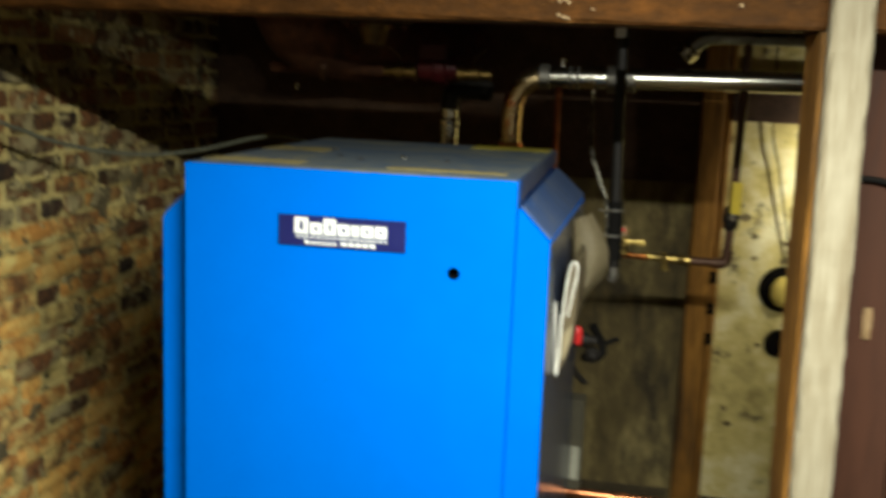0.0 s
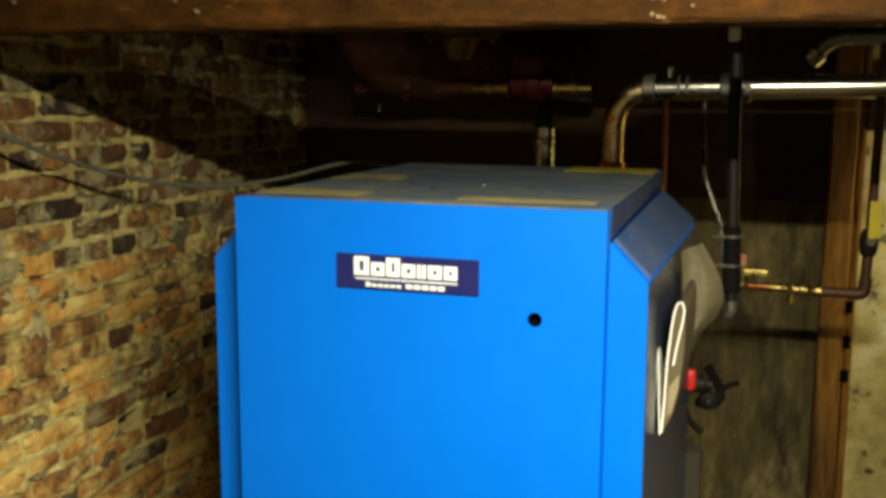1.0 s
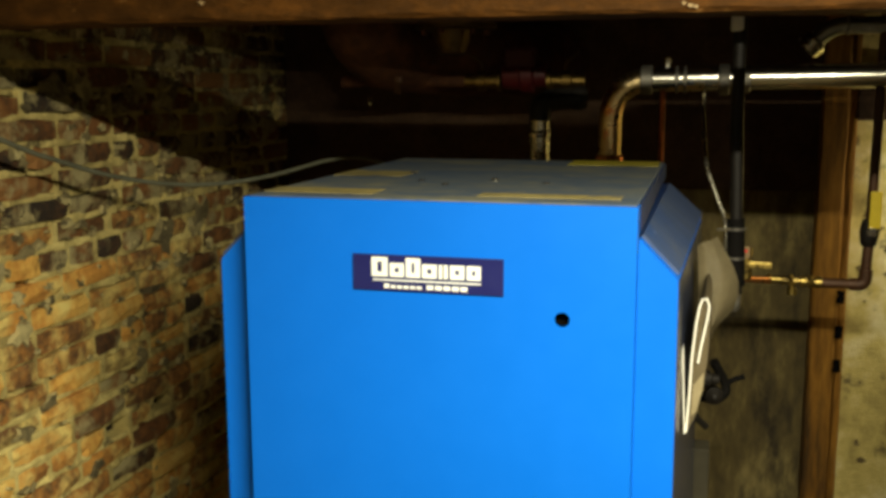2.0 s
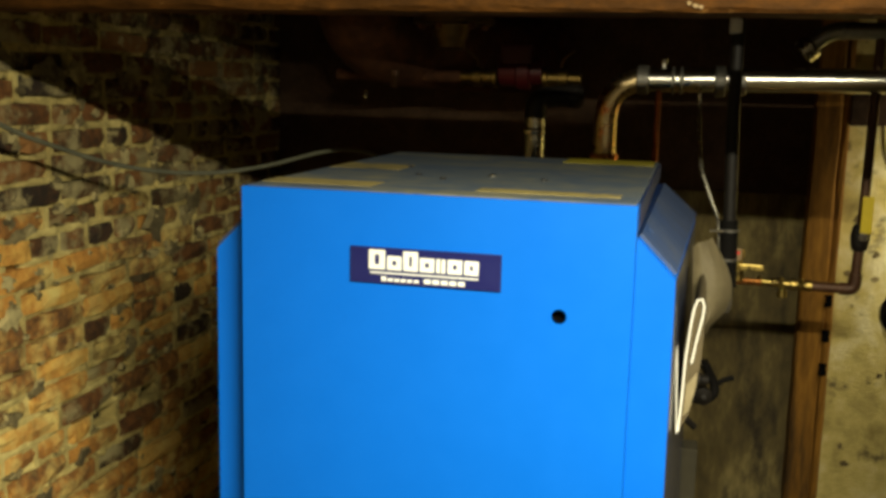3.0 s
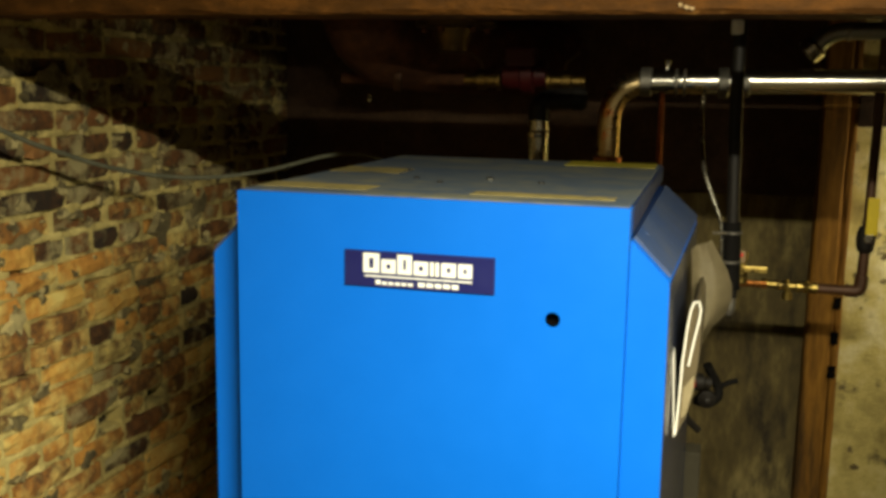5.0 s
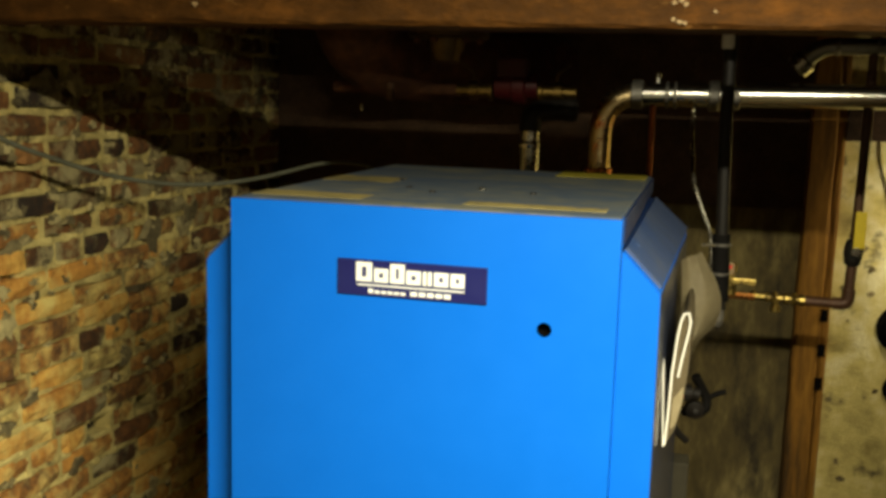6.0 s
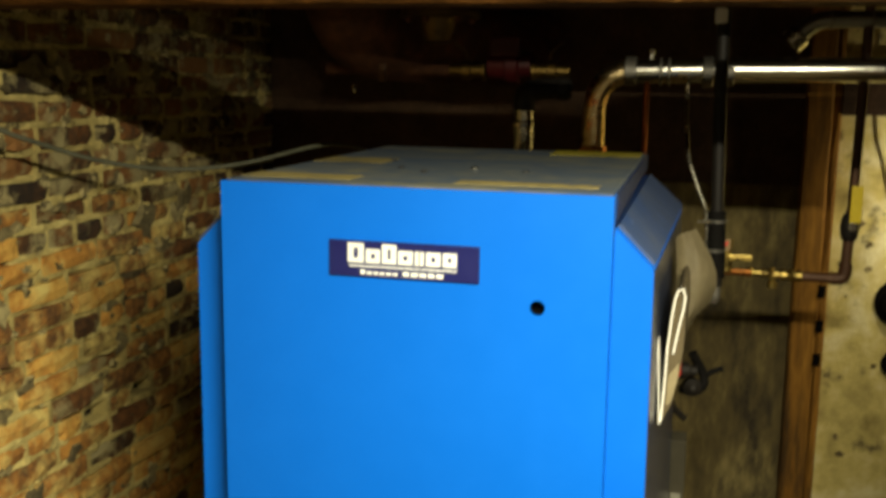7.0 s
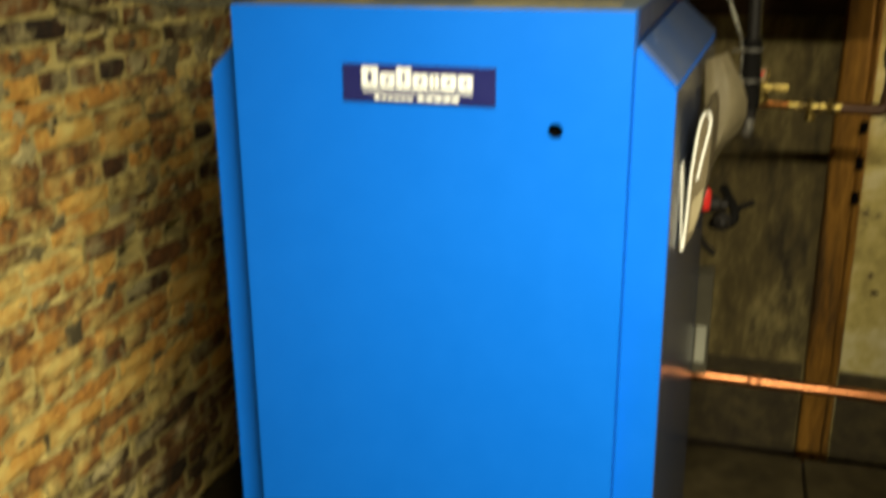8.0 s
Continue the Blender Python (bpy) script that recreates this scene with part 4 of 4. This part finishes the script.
part("holder", turned(fresh(), (1.62, 1.48, 1.195), (0, 0, 1), [(0, 0.018), (0.04, 0.020), (0.06, 0.006)], 16), M_BLACK, bare, smooth=True)
part("flex", tube(fresh(), [(1.62, 1.48, 1.25), (1.62, 1.48, CEIL)], 0.004, 8), M_BLACK, bare)
# Unseen dish, added to keep the bulb's light off the brick wall.
part("light_shield", turned(fresh(), (1.606, 1.411, 1.171), (0.2, 1.0, -0.3), [(0, 0.022), (0.012, 0.045), (0.035, 0.064), (0.062, 0.074), (0.088, 0.078), (0.0885, 0.076), (0.062, 0.072), (0.035, 0.062), (0.013, 0.043), (0.002, 0.022)], 24), M_DULLSTEEL, bare, "unseen dull metal dish added to shield the brick wall from the bulb", smooth=True)

# ---- the brick wall: mortar beds, joints and single bricks ----
COURSE, LONG, HEAD, JOINT = 0.0573, 0.2150, 0.1075, 0.011
wall = tagged(part("wall_left", boxed(WALL_X - 0.26, WALL_X - 0.055, -3.5, 2.1, FLOOR, CEIL), M_GAP_BACKING), "old red brick wall with crumbling lime mortar", "wall", kind="structure")
rng = random.Random(5)
Z_ROW = 0.535 - 15 * COURSE
variants = {}
for size, n in ((LONG, 9), (HEAD, 7)):
    for k in range(n):
        bm = fresh()
        hx, hy, hz = 0.05, (size - JOINT) / 2, (COURSE - JOINT) / 2
        cols, rows_n = 5, 3
        seed = Vector((rng.uniform(0, 50), rng.uniform(0, 50), rng.uniform(0, 50)))
        face = []
        for b in range(rows_n):
            line = []
            for a in range(cols):
                u, v = 2 * a / (cols - 1) - 1, 2 * b / (rows_n - 1) - 1
                edge = (abs(u) > 0.9) + (abs(v) > 0.9)
                bumpy = noise.noise(seed + Vector((u * 1.7, v * 1.3, 0)))
                x = hx - 0.0045 * edge * rng.uniform(0.3, 1.6) + 0.004 * bumpy
                line.append(bm.verts.new((x, hy * u * (1 - 0.035 * edge * rng.random()) + rng.uniform(-0.003, 0.003), hz * v * (1 - 0.10 * edge * rng.random()) + rng.uniform(-0.002, 0.002))))
            face.append(line)
        for b in range(rows_n - 1):
            for a in range(cols - 1):
                bm.faces.new((face[b][a], face[b][a + 1], face[b + 1][a + 1], face[b + 1][a]))
        rim = face[0] + [face[1][-1]] + face[2][::-1] + [face[1][0]]
        deep = [bm.verts.new((-hx, v.co.y, v.co.z)) for v in rim]
        for i in range(len(rim)):
            j = (i + 1) % len(rim)
            bm.faces.new((rim[i], deep[i], deep[j], rim[j]))
        bmesh.ops.recalc_face_normals(bm, faces=bm.faces)
        for name, material in (("warm", M_BRICK), ("dusky", M_BRICK_DARK)):
            me = bpy.data.meshes.new("brick")
            bm.to_mesh(me)
            me.materials.append(material)
            variants.setdefault((size, name), []).append(me)
        bm.free()


def bed(bm, z, y0, y1, step=0.03):
    """A crumbling mortar bed: a strip with an uneven face."""
    last = None
    y = y0
    while y < y1:
        out = WALL_X - 0.006 + rng.uniform(-0.008, 0.004) - (0.03 if rng.random() < 0.06 else 0)
        t = JOINT / 2 + rng.uniform(0.0, 0.006)
        ring = [bm.verts.new(c) for c in ((WALL_X - 0.07, y, z - t), (out - 0.002, y, z - t), (out, y, z + rng.uniform(-0.002, 0.002)), (out - 0.002, y, z + t), (WALL_X - 0.07, y, z + t))]
        if last:
            for i in range(4):
                bm.faces.new((last[i], last[i + 1], ring[i + 1], ring[i]))
        last = ring
        y += step * rng.uniform(0.6, 1.4)


mortar = fresh()
far = fresh()
GONE = ((0.661, 0.555), (0.819, 0.549))
row = 0
while Z_ROW + row * COURSE < CEIL:
    z = Z_ROW + row * COURSE
    header_row = row % 4 == 3 and row in (15, 19, 11, 7, 23, 27)
    size = HEAD if header_row else LONG
    y = -3.4 + (row % 2) * LONG / 2 + rng.uniform(-0.03, 0.03)
    wave = 0.004 * math.sin(row * 1.7)
    bed(mortar, z - COURSE / 2, -0.1, 1.95)
    box(mortar, WALL_X - 0.07, WALL_X - 0.007 + wave * 0.4, -3.45, -0.1, z - COURSE / 2 - JOINT / 2 - 0.002, z - COURSE / 2 + JOINT / 2 + 0.002)
    while y < 2.0:
        this = size if header_row or rng.random() > 0.12 else HEAD
        cy = y + this / 2
        box(mortar, WALL_X - 0.06, WALL_X - 0.008 + rng.uniform(-0.004, 0.003), y - JOINT / 2 - 0.002, y + JOINT / 2 + 0.002, z - COURSE / 2, z + COURSE / 2)
        gone = any(abs(cy - g) < this / 2 and abs(z - h) < COURSE / 2 for g, h in GONE)
        out = rng.gauss(0, 0.004) - (0.02 if rng.random() < 0.07 else 0)
        near = 0.0 < cy < 1.75 and 0.05 < z < 1.50
        turn = pose(WALL_X - 0.05 + out, cy, z + rng.gauss(0, 0.002), rng.gauss(0, 1.1), rng.gauss(0, 1.6), rng.gauss(0, 1.4))
        if not gone:
            # Darker bricks high on the wall, and one in ten below.
            me = rng.choice(variants[this, "dusky" if z + rng.uniform(-0.12, 0.12) > 0.97 or rng.random() < 0.10 else "warm"])
            if near:
                ob = new("brick", me)
                ob.parent = wall
                ob.matrix_basis = turn
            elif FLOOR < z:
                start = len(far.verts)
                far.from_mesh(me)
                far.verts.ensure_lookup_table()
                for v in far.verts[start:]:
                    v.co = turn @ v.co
        y += this
    row += 1
tagged(part("mortar", mortar, M_MORTAR, wall, "pale crumbling lime mortar"), kind="stuff")
tagged(part("brickwork", far, M_BRICK_FAR_SHADE, wall, "old red bricks"), kind="stuff")

smear = fresh()
for k in range(300):
    high = k < 210
    cy = rng.uniform(0.0, 1.6)
    cz = rng.uniform(0.88, 1.48) if high else rng.uniform(0.1, 0.95)
    ry = (rng.uniform(0.006, 0.026) if rng.random() < 0.85 else rng.uniform(0.03, 0.06)) * (1.0 if high else 0.7)
    rz = ry * rng.uniform(0.35, 1.1)
    n = rng.randint(8, 12)
    lift = rng.uniform(0.001, 0.004)
    rim, top = [], []
    for i in range(n):
        a = 2 * math.pi * i / n
        q = rng.uniform(0.35, 1.4)
        py, pz = cy + ry * q * math.cos(a), cz + rz * q * math.sin(a)
        rim.append(smear.verts.new((WALL_X - 0.010, py, pz)))
        top.append(smear.verts.new((WALL_X + lift * rng.uniform(0.3, 1.0), cy + 0.72 * (py - cy), cz + 0.72 * (pz - cz))))
    for i in range(n):
        j = (i + 1) % n
        smear.faces.new((rim[i], rim[j], top[j], top[i]))
    peak = smear.verts.new((WALL_X + lift, cy, cz))
    for i in range(n):
        smear.faces.new((top[i], top[(i + 1) % n], peak))
bmesh.ops.recalc_face_normals(smear, faces=smear.faces)
tagged(part("mortar_smear", smear, M_LIME, wall, "pale lumps of smeared mortar", smooth=True), kind="stuff")
